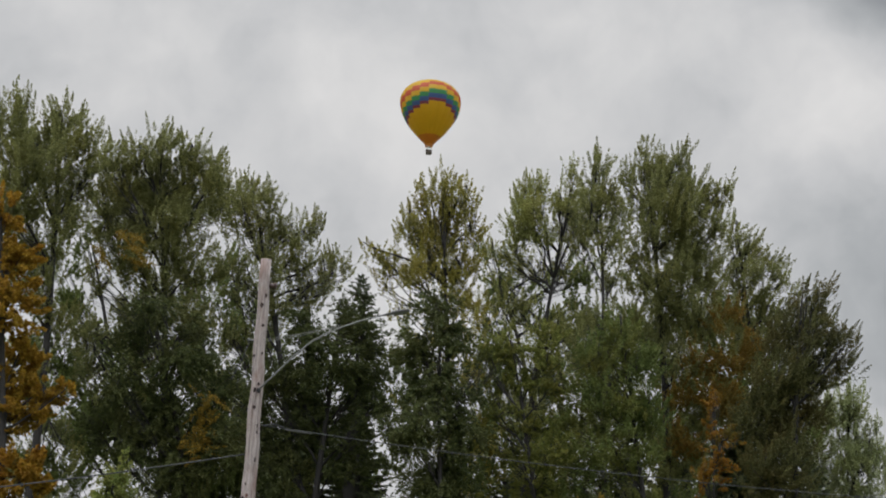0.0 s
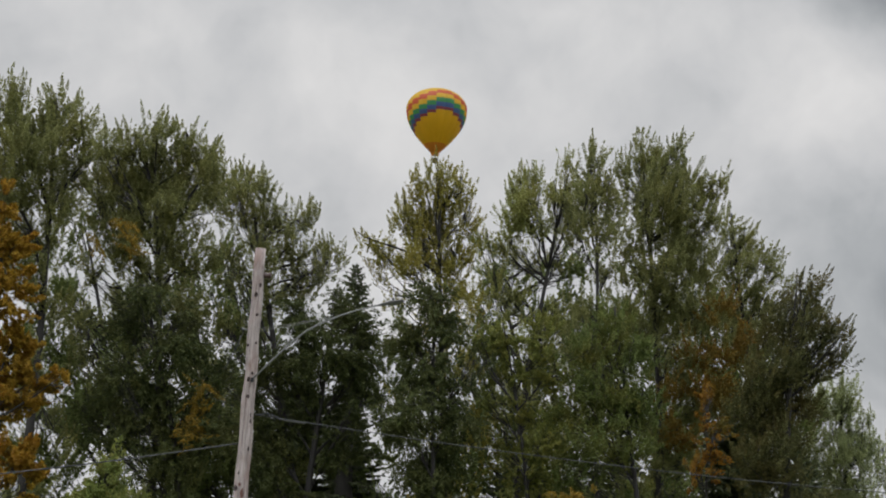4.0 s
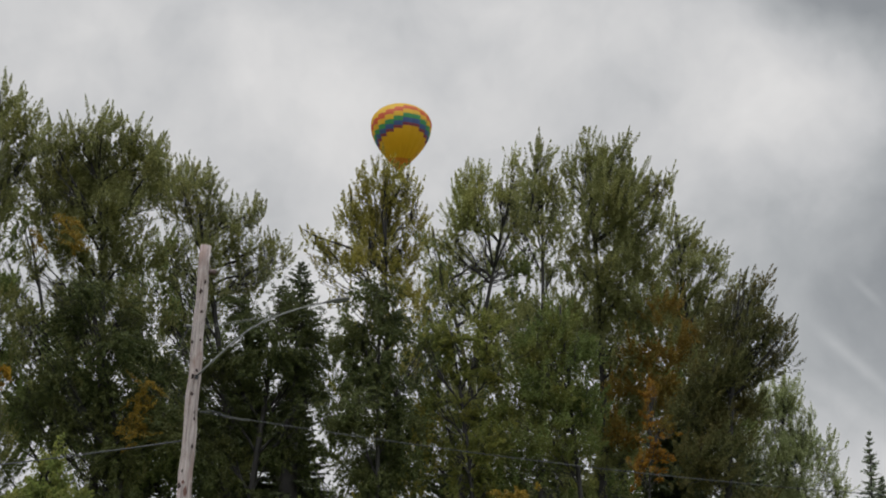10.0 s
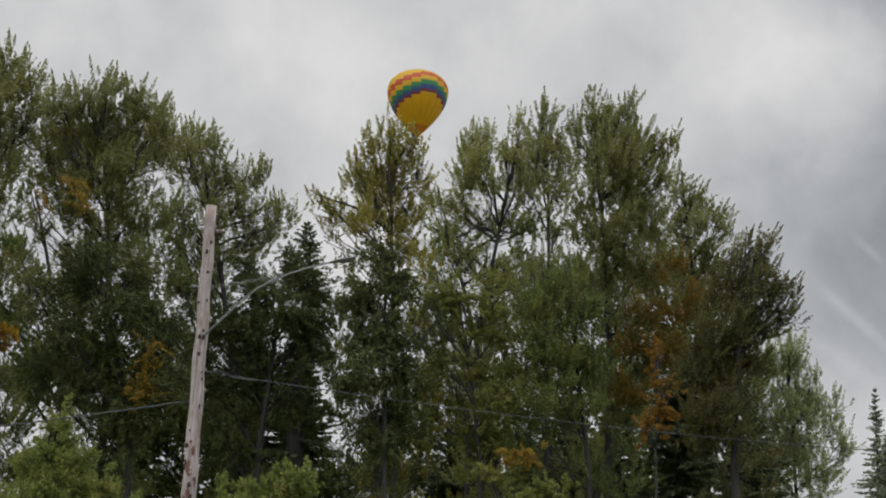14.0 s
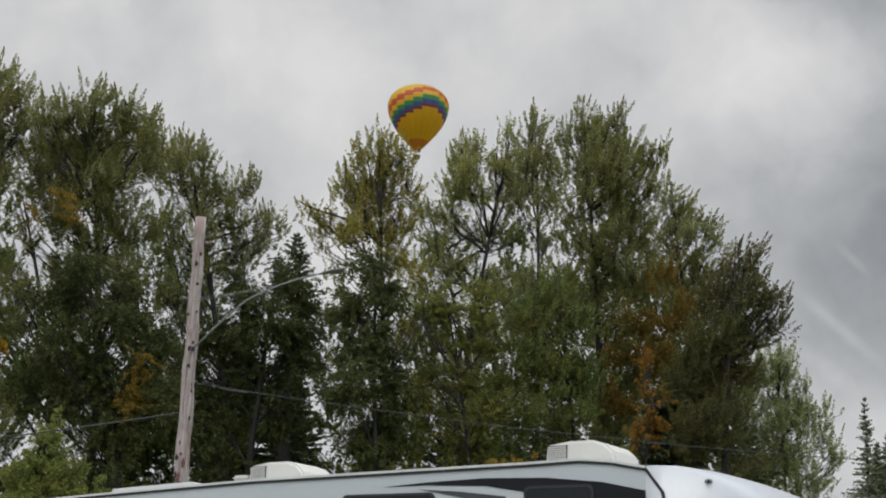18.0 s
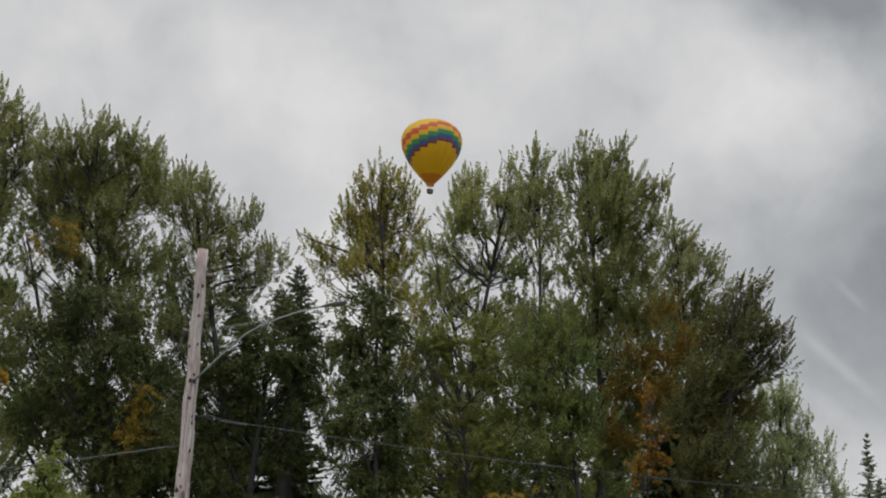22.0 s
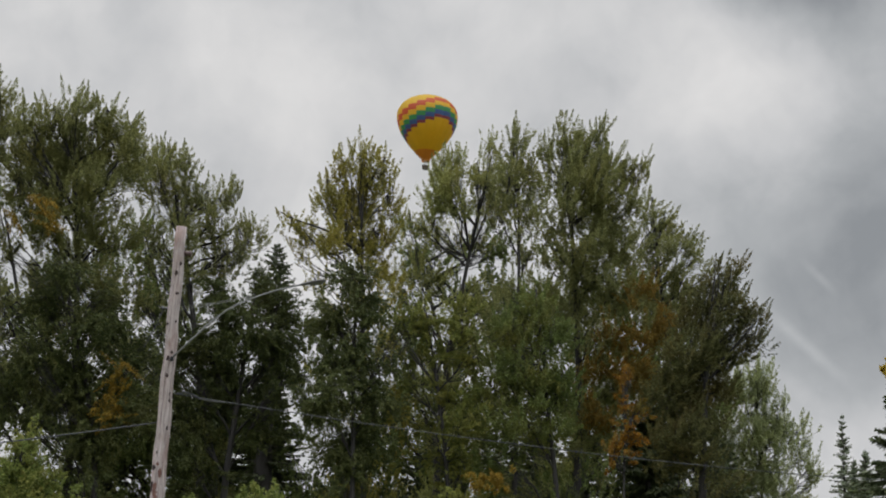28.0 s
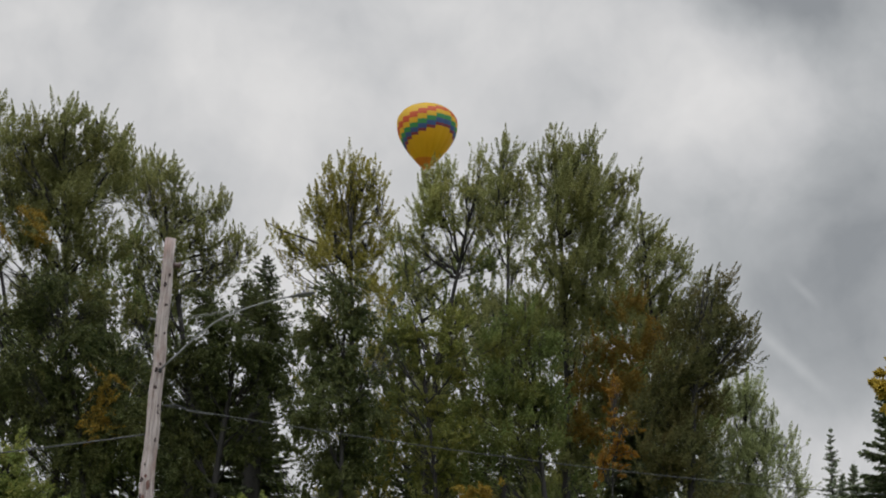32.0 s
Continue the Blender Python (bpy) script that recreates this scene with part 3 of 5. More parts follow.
def conifer(seed, x, y, height, spread, label, droop=0.7, step=0.27, low=1.5, thick=1.0, most=9.0, needles=NEEDLE, group="conifers"):
    """A fir: straight trunk, whorls of drooping branches, sprays of needles."""
    rng = np.random.default_rng(seed)
    tree = empty("conifer", pose(x, y, -0.15, 0, 0, float(rng.uniform(0, 360))))
    tagged(tree, label, "conifer", group)
    bm = bmesh.new()
    tube(bm, [(0, 0, height * s) for s in (0, 0.1, 0.3, 0.6, 0.85, 1.0)], [spread * 0.1 + 0.05, spread * 0.08 + 0.04, spread * 0.07, spread * 0.04, 0.03, 0.008], 9)
    part("trunk", bm, BARK, tree, smooth=True)
    wood = bmesh.new()
    out = []
    z = height - 0.25
    while z > low:
        down = (height - z) / height
        reach = spread * (1 - (1 - min(1, down * 1.15)) ** 1.5) ** 0.95 * 0.8 + 0.04
        reach = min(reach, most * (0.8 + 0.2 * math.sin(3.1 * z + seed)))
        for k in range(int(rng.integers(6, 9))):
            ang = rng.uniform(0, math.tau)
            length = reach * rng.uniform(0.55, 1.12)
            d = np.array([math.cos(ang), math.sin(ang), 0.0])
            z0 = z + rng.uniform(-0.3, 0.3) * (0.3 + down)
            lift = 0.35 * (1 - down) - droop * down
            n = max(4, int(length * 13 * thick))
            s = (np.arange(n) + rng.random(n)) / n
            c = d * (s * length)[:, None]
            c[:, 2] = z0 + lift * s * length - 0.18 * (s * length) ** 2 * 0.35 + 0.12 * s ** 4 * length
            tube(wood, [(0, 0, z0), tuple(c[n // 2]), tuple(c[-1])], [0.03, 0.018, 0.006], 3, caps=False)
            side = np.array([-d[1], d[0], 0.0])
            for sg in (-1, 1, 0):
                ln = (0.16 + 0.34 * (1 - s)) * min(1.0, 0.22 + 0.45 * length) * (0.7 + 0.6 * rng.random(n))
                go = d * 0.75 + side * sg * 0.7 + rng.normal(size=(n, 3)) * 0.22
                go[:, 2] -= 0.3 + 0.3 * rng.random(n)
                go /= np.linalg.norm(go, axis=1, keepdims=True)
                wide = np.cross(go, rng.normal(size=(n, 3)))
                wide /= np.linalg.norm(wide, axis=1, keepdims=True)
                w = 0.07 * (0.6 + 0.8 * rng.random(n))[:, None]
                e = c + go * ln[:, None]
                out.append(np.stack([c + wide * w * 0.9, e, c - wide * w * 0.9], axis=1).reshape(-1, 3))
        z -= step * rng.uniform(0.7, 1.2) * (0.6 + 0.5 * down)
    tagged(part("branch_work", wood, TWIG, tree), kind="stuff")
    quads("foliage", np.concatenate(out), 3, needles, tree)
    return tree


TALL = "tall cottonwood with olive-green leaves turning yellow, behind the road"
broadleaf(11, -17.8, 57.3, [(1.1, 21.4, 0.42, 1.39, 0.7), (-2.1, 23.1, 0.88, 1.27, 1.2), (-0.4, 23.3, 1.05, 1.4, 1.2), (-3.3, 22.6, 0.92, 1.37, 1.2), (0.7, 22.4, 0.6, 1.16, 1.1), (-1.2, 21.4, 1.84, 1.61, 1.8), (0.4, 20.5, 0.92, 1.15, 1.1), (-1.9, 19.6, 1.59, 1.36, 1.5), (0.1, 19.1, 0.91, 0.8, 1.1), (-0.9, 18.1, 1.13, 1.02, 1.2), (-1.9, 17.2, 1.12, 1.35, 1.2), (-0.3, 16.2, 0.79, 0.9, 0.75)],
    LEAF_GREEN, TALL, leaf=0.068)
broadleaf(12, -13.6, 60.5, [(-3.2, 22.6, 0.63, 1.33, 0.8), (-3.3, 20.6, 0.57, 1.43, 0.5), (1.9, 21.9, 0.49, 1.34, 0.7), (-3.3, 14.1, 0.81, 1.39, 0.35), (-1.1, 23.5, 0.78, 1.1, 1.2), (-2, 23.2, 0.53, 0.85, 1.1), (0.2, 23.3, 0.63, 0.93, 1.2), (1.1, 23, 0.54, 0.98, 1.1), (-2.9, 22.2, 0.72, 1.2, 0.96), (-0.6, 21.9, 2.3, 1.57, 1.8), (-2.2, 21, 1.2, 1.44, 1.5), (1.4, 21.6, 0.85, 1.46, 1.1), (-0.4, 19.9, 2.16, 1.2, 1.6)]
    + [(-3, 19.9, 0.83, 0.95, 0.96), (-1.9, 18.5, 1.07, 1.19, 1.2), (0.9, 18.5, 1.2, 1.08, 1.1), (-0.4, 17.7, 1.19, 0.95, 1.1), (-3.3, 17.9, 0.71, 0.94, 0.48), (-1.5, 16.1, 1.29, 1.18, 1.2), (0.9, 16.1, 1.07, 1.07, 1.1), (-3.3, 15.5, 0.82, 0.93, 0.42), (-0.4, 14.3, 1.76, 1.17, 0.6), (-2.1, 13.2, 1.04, 1.04, 0.36), (1.5, 13.7, 0.94, 1.17, 0.6), (-0.2, 12.2, 1.86, 1.16, 0.36), (1.1, 10.6, 1.39, 1.16, 0.36)],
    LEAF_GREEN, TALL, leaf=0.068)
broadleaf(13, -8.8, 64.4, [(-3, 22.7, 0.51, 1.15, 0.6), (-1.6, 16.2, 1, 1, 0.5), (-2.4, 12.1, 0.98, 1.47, 0.6), (-2.5, 23.1, 0.61, 0.97, 0.97), (-1.5, 22.6, 0.46, 0.9, 0.86), (-2.8, 21.6, 1.15, 1.15, 0.86), (-1.5, 21.2, 1.02, 1.02, 0.92), (-0.6, 21.2, 0.51, 0.82, 0.86), (0.4, 21, 0.61, 0.71, 0.86), (1.4, 20.3, 0.56, 0.71, 0.76)]
    + [(2, 19.9, 0.41, 0.56, 0.65), (0.1, 19.9, 1.14, 0.89, 0.76), (-2.9, 20, 0.88, 1.01, 0.49), (-1.4, 19.3, 1.14, 1.01, 0.86), (1.4, 19.1, 0.63, 0.63, 0.65), (0.4, 18.6, 1.14, 0.88, 0.86), (-2.5, 18.2, 0.88, 1, 0.38), (-1, 17.7, 1.25, 0.88, 0.65), (-3.3, 16.1, 0.75, 0.99, 0.49), (-3, 14.1, 0.74, 1.23, 0.65)],
    LEAF_GREEN, "cottonwood with dark green leaves and a thinning crown")
slender = broadleaf(14, -1.6, 58.0, [(-0.8, 21.2, 0.55, 0.88, 1), (-1.5, 21, 0.46, 0.81, 0.9), (0.2, 20.9, 0.46, 0.88, 0.9), (-2.1, 20.3, 0.37, 0.46, 0.7), (-0.6, 19.9, 1.26, 1.15, 1.1), (-1.9, 19.4, 0.64, 0.69, 0.7), (0.6, 19.7, 0.41, 1.03, 0.5), (-1.2, 18.5, 1.14, 0.91, 0.95), (-2.6, 18.4, 0.73, 0.46, 0.8), (-3.4, 18.6, 0.41, 0.18, 0.7), (0.2, 18.5, 0.91, 0.91, 0.7), (-2.8, 17.6, 0.55, 0.45, 0.45), (-1.6, 17.3, 0.91, 0.79, 0.7), (-0.2, 17.1, 1.13, 1.02, 1), (-2.2, 16.3, 0.45, 0.56, 0.35)],
    LEAF_AMBER_GREEN, "slender cottonwood with one long side branch, leaves yellowing", trunk_r=0.17)
bm = bmesh.new()
tube(bm, [(-0.60, 0.00, 17.30), (-2.00, 0.00, 18.20), (-3.00, 0.00, 18.50), (-3.60, 0.00, 18.70), (-3.90, 0.00, 18.90)], [0.055, 0.045, 0.036, 0.032, 0.02], 7)
tube(bm, [(-3.60, 0.0, 18.70), (-3.62, 0.05, 19.02)], [0.022, 0.008], 5)
part("bare_branch", bm, BARK, slender, "bare dark end of a long side branch", smooth=True)
broadleaf(15, 1.4, 63.0, [(2.2, 21.6, 0.55, 1.24, 0.8), (-0.3, 22.6, 0.65, 1.05, 1), (0.3, 22.8, 0.6, 1, 0.9), (1.2, 22.5, 0.55, 0.95, 0.7), (1.8, 23.1, 0.38, 0.8, 0.6), (-0.6, 21.5, 0.5, 1.05, 0.8), (0.1, 21.3, 1.12, 1.24, 0.9), (1.4, 21.4, 0.75, 1.12, 0.6), (-1.7, 20.1, 0.4, 0.74, 0.3), (-0.6, 19.8, 0.74, 0.99, 0.6), (0.5, 19.5, 0.99, 0.86, 0.4), (1.5, 19.8, 0.62, 0.74, 0.3), (-1.4, 18.7, 0.62, 0.99, 0.35), (-0.9, 17.6, 0.98, 0.86, 0.8), (-2.1, 17.2, 0.49, 1.22, 0.3), (1.5, 17, 0.85, 0.61, 0.6)],
    LEAF_PALE, "open-crowned cottonwood with visible trunk and upright shoots", trunk_r=0.2)
broadleaf(16, 4.5, 60.8, [(-0.4, 23.3, 0.44, 0.78, 1), (-0.5, 22.4, 0.72, 0.97, 0.95), (0.3, 22.1, 0.48, 0.84, 0.8), (-0.6, 21, 0.84, 0.96, 1.1), (0.3, 20.8, 0.6, 0.84, 1), (-1, 19.7, 0.6, 0.84, 0.6), (0.1, 19.5, 0.67, 0.83, 0.7), (0.4, 18.2, 0.71, 0.83, 0.6), (-0.3, 16.8, 1.18, 0.82, 0.8)],
    LEAF_GREEN, TALL, trunk_r=0.15)
broadleaf(17, 7.4, 64.6, [(-0.8, 25, 0.57, 0.88, 1), (0, 24.9, 0.51, 0.82, 1), (0.8, 24.7, 0.51, 0.87, 1), (-1.5, 24.1, 0.52, 0.82, 0.9), (-0.1, 23.7, 1.41, 1.15, 1.2), (1.2, 23.6, 0.56, 0.77, 1), (1.8, 23.6, 0.36, 0.61, 0.9), (2.7, 23.4, 0.38, 0.71, 0.85), (2.2, 22.9, 0.64, 0.64, 0.8), (-1.1, 22.7, 1.02, 1.02, 0.8), (0.6, 22.4, 1.53, 1.14, 1.45), (-0.6, 21.2, 1.27, 1.02, 0.7)]
    + [(1, 20.9, 1.52, 1.26, 1.5), (2.4, 21.7, 0.63, 0.76, 0.7), (-1.6, 20.7, 0.63, 1.02, 0.4), (-1.1, 19.3, 0.88, 1.01, 0.35), (0.4, 19.3, 1.38, 1.26, 1.3), (1.8, 19.6, 1, 1.25, 1), (0.1, 17.5, 1.5, 1.25, 1.1), (-1.4, 17.3, 1, 1, 0.9), (1.6, 17.5, 1.24, 1.24, 0.9), (0.6, 15.5, 1.48, 1.11, 0.8), (1.7, 13.7, 1.71, 1.47, 0.8), (0.5, 11.8, 1.46, 1.22, 0.8)],
    LEAF_GREEN, "tallest cottonwood with a dense dark green crown", spires=9, lean=0.15, autumn=[(2.6, 17.5, 0.98, 0.85, 0.52), (2.8, 15.5, 1.09, 0.97, 0.91), (1.4, 15.5, 0.97, 0.97, 0.52), (3.5, 16.2, 0.73, 0.85, 0.52), (2.1, 14, 1.08, 0.96, 0.91), (0.4, 14, 0.84, 0.97, 0.52), (3, 13.1, 0.96, 0.96, 0.65), (0.8, 12.3, 0.96, 0.96, 0.65)], autumn_leaves=LEAF_RUST)
broadleaf(18, 12.3, 68.9, [(-0.9, 23.2, 0.49, 0.98, 0.8), (-0.3, 22.3, 0.59, 1.03, 0.8), (0.8, 21.6, 0.38, 0.86, 0.8), (1.1, 20.6, 0.43, 0.69, 0.8), (-0, 20.6, 1.07, 1.07, 0.9), (1.8, 20, 0.48, 0.58, 0.7), (-1.1, 21.2, 0.94, 1.35, 0.9), (0.7, 19.5, 1.06, 0.93, 0.8), (-0.9, 19, 1.33, 1.2, 1), (-0.1, 17.3, 1.59, 1.32, 1)],
    LEAF_GREEN, TALL, lean=0.45)
broadleaf(19, 11.6, 58.9, [(1.3, 17.2, 0.54, 0.59, 1.2), (0.8, 17.4, 0.32, 0.41, 1), (0.6, 16.5, 0.91, 0.68, 1.3), (1.9, 15.5, 0.63, 0.36, 1), (2.5, 15.2, 0.31, 0.22, 1.2), (1.3, 15.8, 0.9, 0.68, 1.3), (1.9, 14.6, 0.72, 0.49, 1.1), (0.1, 15.5, 1.02, 0.91, 1.4), (1, 14.4, 1.01, 0.78, 1.2), (-0.3, 13.9, 1.35, 1.12, 1.6), (0.5, 12.8, 1, 0.89, 1.2), (-1, 12.4, 1.23, 1.12, 1.6), (0.2, 11.2, 1, 1, 1.3), (-0.9, 10.3, 1.55, 1.11, 1.6)],
    LEAF_BROWN, "broad dark green tree leaning out to the side", lean=0.4)
broadleaf(20, 5.8, 56.7, [(-1, 15.3, 1.1, 0.99, 0.7), (-1.8, 14.4, 1.31, 0.99, 0.9), (-0.3, 14, 1.2, 1.09, 0.9), (-1.4, 12.7, 1.52, 1.19, 1), (0.1, 12, 1.08, 1.08, 0.8), (-2.5, 11.8, 1.08, 1.08, 0.8), (-1.2, 10.5, 1.72, 1.07, 1), (-2.3, 9.4, 1.28, 0.86, 0.9)],
    LEAF_OLIVE, "younger cottonwood with olive-green leaves in front of taller ones", spires=0, trunk_r=0.16)
broadleaf(21, -1.8, 55.0, [(-0.5, 15.2, 1.07, 0.96, 0.9), (-1.1, 13.8, 1.06, 1.17, 1.1), (0.3, 14.1, 0.85, 1.17, 0.9), (-0.5, 12.3, 1.37, 1.26, 1.6), (-1.2, 10.6, 1.04, 1.25, 1.1), (0.4, 10.7, 1.04, 1.25, 1.4), (-0.3, 9, 1.45, 1.04, 1.6), (1.2, 12.6, 0.46, 1.05, 0.4)],
    LEAF_CEDAR, "dark drooping cedar in front of a cottonwood", spires=0, lift=-0.45, trunk_r=0.13, group="conifers")
broadleaf(22, -7.4, 62.6, [(0.6, 16.9, 0.85, 0.98, 0.8), (-0.8, 16.1, 1.21, 1.09, 1), (1.6, 15.8, 0.85, 1.22, 0.8), (0.2, 14.7, 1.69, 1.45, 1.2), (-1.4, 13.9, 0.96, 1.44, 1), (1.7, 14, 0.84, 1.45, 0.9), (-0.1, 12.5, 1.91, 1.43, 1.2), (-1.5, 11, 1.19, 1.42, 1), (0.9, 10.6, 1.66, 1.19, 1), (2, 12.1, 0.48, 0.96, 0.7), (-2.3, 13.3, 0.6, 1.44, 1), (-2.1, 11.4, 0.71, 1.42, 1), (-1.9, 9.5, 1.18, 1.18, 1), (2.2, 15, 0.63, 1.45, 0.8), (2.4, 13.1, 0.53, 1.2, 0.6)],
    LEAF_CEDAR, "broad dark cedar with soft drooping sprays", spires=0, lift=-0.45, trunk_r=0.22, group="conifers")
# this cedar's dark leaves also stand in for shade on the cottonwood's lower crown
broadleaf(23, -12.0, 58.8, [(0.2, 14, 0.91, 1.14, 0.8), (-3.7, 11, 0.89, 1.11, 0.7), (1.2, 12.7, 0.79, 1.36, 0.9), (1.3, 10.6, 0.9, 1.35, 1), (-2.2, 15.9, 1.03, 0.91, 0.8), (-0.6, 15.1, 0.91, 0.91, 0.7), (-2.5, 14.7, 1.02, 0.91, 1.2), (-0.9, 13.5, 1.13, 1.13, 1.4), (-3, 12.4, 1.12, 1.23, 1.2), (-1.4, 11.6, 1.35, 1.23, 1.5), (0.2, 11.7, 0.9, 1.35, 1), (-2.4, 10.2, 1, 1.11, 1.2), (-0.3, 9.6, 1.34, 1.11, 1.4)],
    LEAF_CEDAR, "dark cedar, partly standing in for shade on the lower limbs of a cottonwood", spires=0, lift=-0.45, trunk_r=0.2, group="conifers", autumn=[(-3.4, 18.3, 0.95, 0.59, 0.3), (-4.1, 17.7, 0.67, 0.49, 0.22), (-3.1, 17.4, 0.5, 0.41, 0.25), (0.3, 11.2, 0.53, 0.88, 0.6), (0.1, 10.2, 0.66, 0.48, 0.5), (0.6, 12.1, 0.35, 0.49, 0.5)], autumn_leaves=LEAF_OCHRE)
broadleaf(24, 1.6, 57.0, [(-1.1, 14.6, 1.1, 1.1, 0.8), (-2, 13.9, 0.55, 0.88, 0.45), (0.4, 14.4, 0.88, 0.99, 0.8), (-0.7, 13.1, 1.31, 0.98, 0.55), (0.9, 13.1, 0.87, 0.87, 0.5), (-1.5, 12.1, 0.87, 0.87, 0.4), (0, 11.5, 1.08, 0.87, 0.55), (-1.1, 10.6, 1.08, 0.86, 0.6), (0.7, 10.5, 0.97, 0.97, 0.7), (-0.4, 9.4, 1.5, 0.86, 0.7)],
    LEAF_YELLOW_GREEN, "small maple with yellow-green autumn leaves", spires=0, lift=0.3, stretch=0.7, trunk_r=0.12)
broadleaf(25, 17.6, 73.9, [(-0.3, 15.2, 1.12, 1.12, 0.8), (0.3, 12.9, 1.38, 1.25, 0.6), (-0.1, 15.9, 0.67, 0.9, 1), (-1, 14.9, 0.98, 1.26, 1), (0.3, 14.3, 0.7, 0.97, 0.7), (1.1, 14.4, 0.28, 0.83, 0.8), (0.8, 13.5, 0.69, 0.97, 0.8), (2.1, 13.5, 0.22, 0.77, 0.7), (1.8, 12.4, 0.55, 0.82, 0.6), (-0.6, 12.7, 1.25, 1.39, 0.9), (0.7, 11.5, 1.1, 1.1, 0.8), (2.3, 11.5, 0.6, 0.93, 0.8), (-1.1, 11.3, 1.66, 1.11, 1), (0.7, 9.9, 1.64, 1.37, 1), (-1.9, 13.5, 0.98, 1.4, 0.8)],
    LEAF_LIGHT, "pale green young alder, leaves paled further for window haze, with a thin see-through crown", trunk_r=0.12, per_area=34)
broadleaf(26, -17.3, 52.2, [(-1.1, 18, 0.93, 0.83, 0.9), (-0.4, 16.3, 1.03, 1.03, 1), (-0.4, 14.5, 1.23, 1.23, 1.1), (-1.8, 13.9, 1.01, 1.82, 0.8), (0.2, 12.4, 1.12, 1.22, 1.2), (1.1, 11.5, 0.91, 0.51, 0.7), (2, 11.5, 0.57, 0.29, 0.5), (0.3, 10.4, 1.11, 1.11, 1.1), (0.9, 8.4, 1.2, 0.8, 1)],
    LEAF_MAPLE, "big-leaf maple with orange and brown autumn leaves", lift=0.2, leaf=0.12, stretch=0.7, spires=0, per_area=26)
broadleaf(27, 7.9, 53.4, [(-0.1, 11.8, 0.37, 0.61, 0.7), (0.4, 10.7, 0.48, 0.6, 0.7), (-0.2, 10.8, 0.4, 0.53, 0.5), (0.1, 9.9, 0.56, 0.64, 0.8), (-0.4, 9, 0.72, 0.64, 0.8)],
    LEAF_ORANGE, "slim maple with rusty orange autumn leaves", low=False, lift=0.2, trunk_r=0.045, stretch=0.6, spires=0, per_area=26)
broadleaf(28, 2.6, 49.9, [(-0.7, 6.7, 0.68, 0.51, 0.9), (1.4, 6.3, 0.87, 0.58, 0.9), (0.0, 6.0, 0.87, 0.58, 1.05)],
    LEAF_YELLOW_GREEN, "low maple with golden yellow leaves", lift=0.2, trunk_r=0.1, stretch=0.5, spires=0, low=False, autumn=[(0.6, 7.4, 0.57, 0.25, 1.35), (-0.2, 7.2, 0.30, 0.19, 1.05)], autumn_leaves=LEAF_OCHRE)
# back row: the leaf colour itself is darkened to stand in for shade
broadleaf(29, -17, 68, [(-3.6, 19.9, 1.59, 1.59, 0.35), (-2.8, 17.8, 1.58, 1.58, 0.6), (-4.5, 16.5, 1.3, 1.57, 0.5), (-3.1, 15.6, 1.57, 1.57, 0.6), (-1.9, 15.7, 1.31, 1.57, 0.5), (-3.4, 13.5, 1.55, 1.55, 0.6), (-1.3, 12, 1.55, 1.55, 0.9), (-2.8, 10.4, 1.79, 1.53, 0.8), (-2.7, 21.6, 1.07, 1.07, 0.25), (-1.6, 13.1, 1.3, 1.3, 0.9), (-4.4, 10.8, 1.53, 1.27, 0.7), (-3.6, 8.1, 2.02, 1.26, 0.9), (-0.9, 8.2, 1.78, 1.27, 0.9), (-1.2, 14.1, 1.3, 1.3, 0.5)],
    LEAF_SHADED, "cottonwood behind the front row, its leaves coloured dark green for shade", spires=0, leaf=0.092, per_area=24, lift=0.9)
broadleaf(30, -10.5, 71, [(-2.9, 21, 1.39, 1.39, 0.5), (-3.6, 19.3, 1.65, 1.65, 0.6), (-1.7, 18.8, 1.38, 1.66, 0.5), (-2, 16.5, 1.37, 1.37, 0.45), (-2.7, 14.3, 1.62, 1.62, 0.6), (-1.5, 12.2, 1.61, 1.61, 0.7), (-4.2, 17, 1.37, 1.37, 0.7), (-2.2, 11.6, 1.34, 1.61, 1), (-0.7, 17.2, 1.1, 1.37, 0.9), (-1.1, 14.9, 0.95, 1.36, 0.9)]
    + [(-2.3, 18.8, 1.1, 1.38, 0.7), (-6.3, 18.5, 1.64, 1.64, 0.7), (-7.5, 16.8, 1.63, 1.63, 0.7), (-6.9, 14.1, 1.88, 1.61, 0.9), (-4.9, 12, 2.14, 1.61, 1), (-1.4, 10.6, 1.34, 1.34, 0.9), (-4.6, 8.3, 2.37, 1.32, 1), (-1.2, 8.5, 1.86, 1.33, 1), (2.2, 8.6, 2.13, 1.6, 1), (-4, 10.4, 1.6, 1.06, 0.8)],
    LEAF_SHADED, "cottonwood behind the front row, its leaves coloured dark green for shade", spires=0, leaf=0.092, per_area=24, lift=0.9)
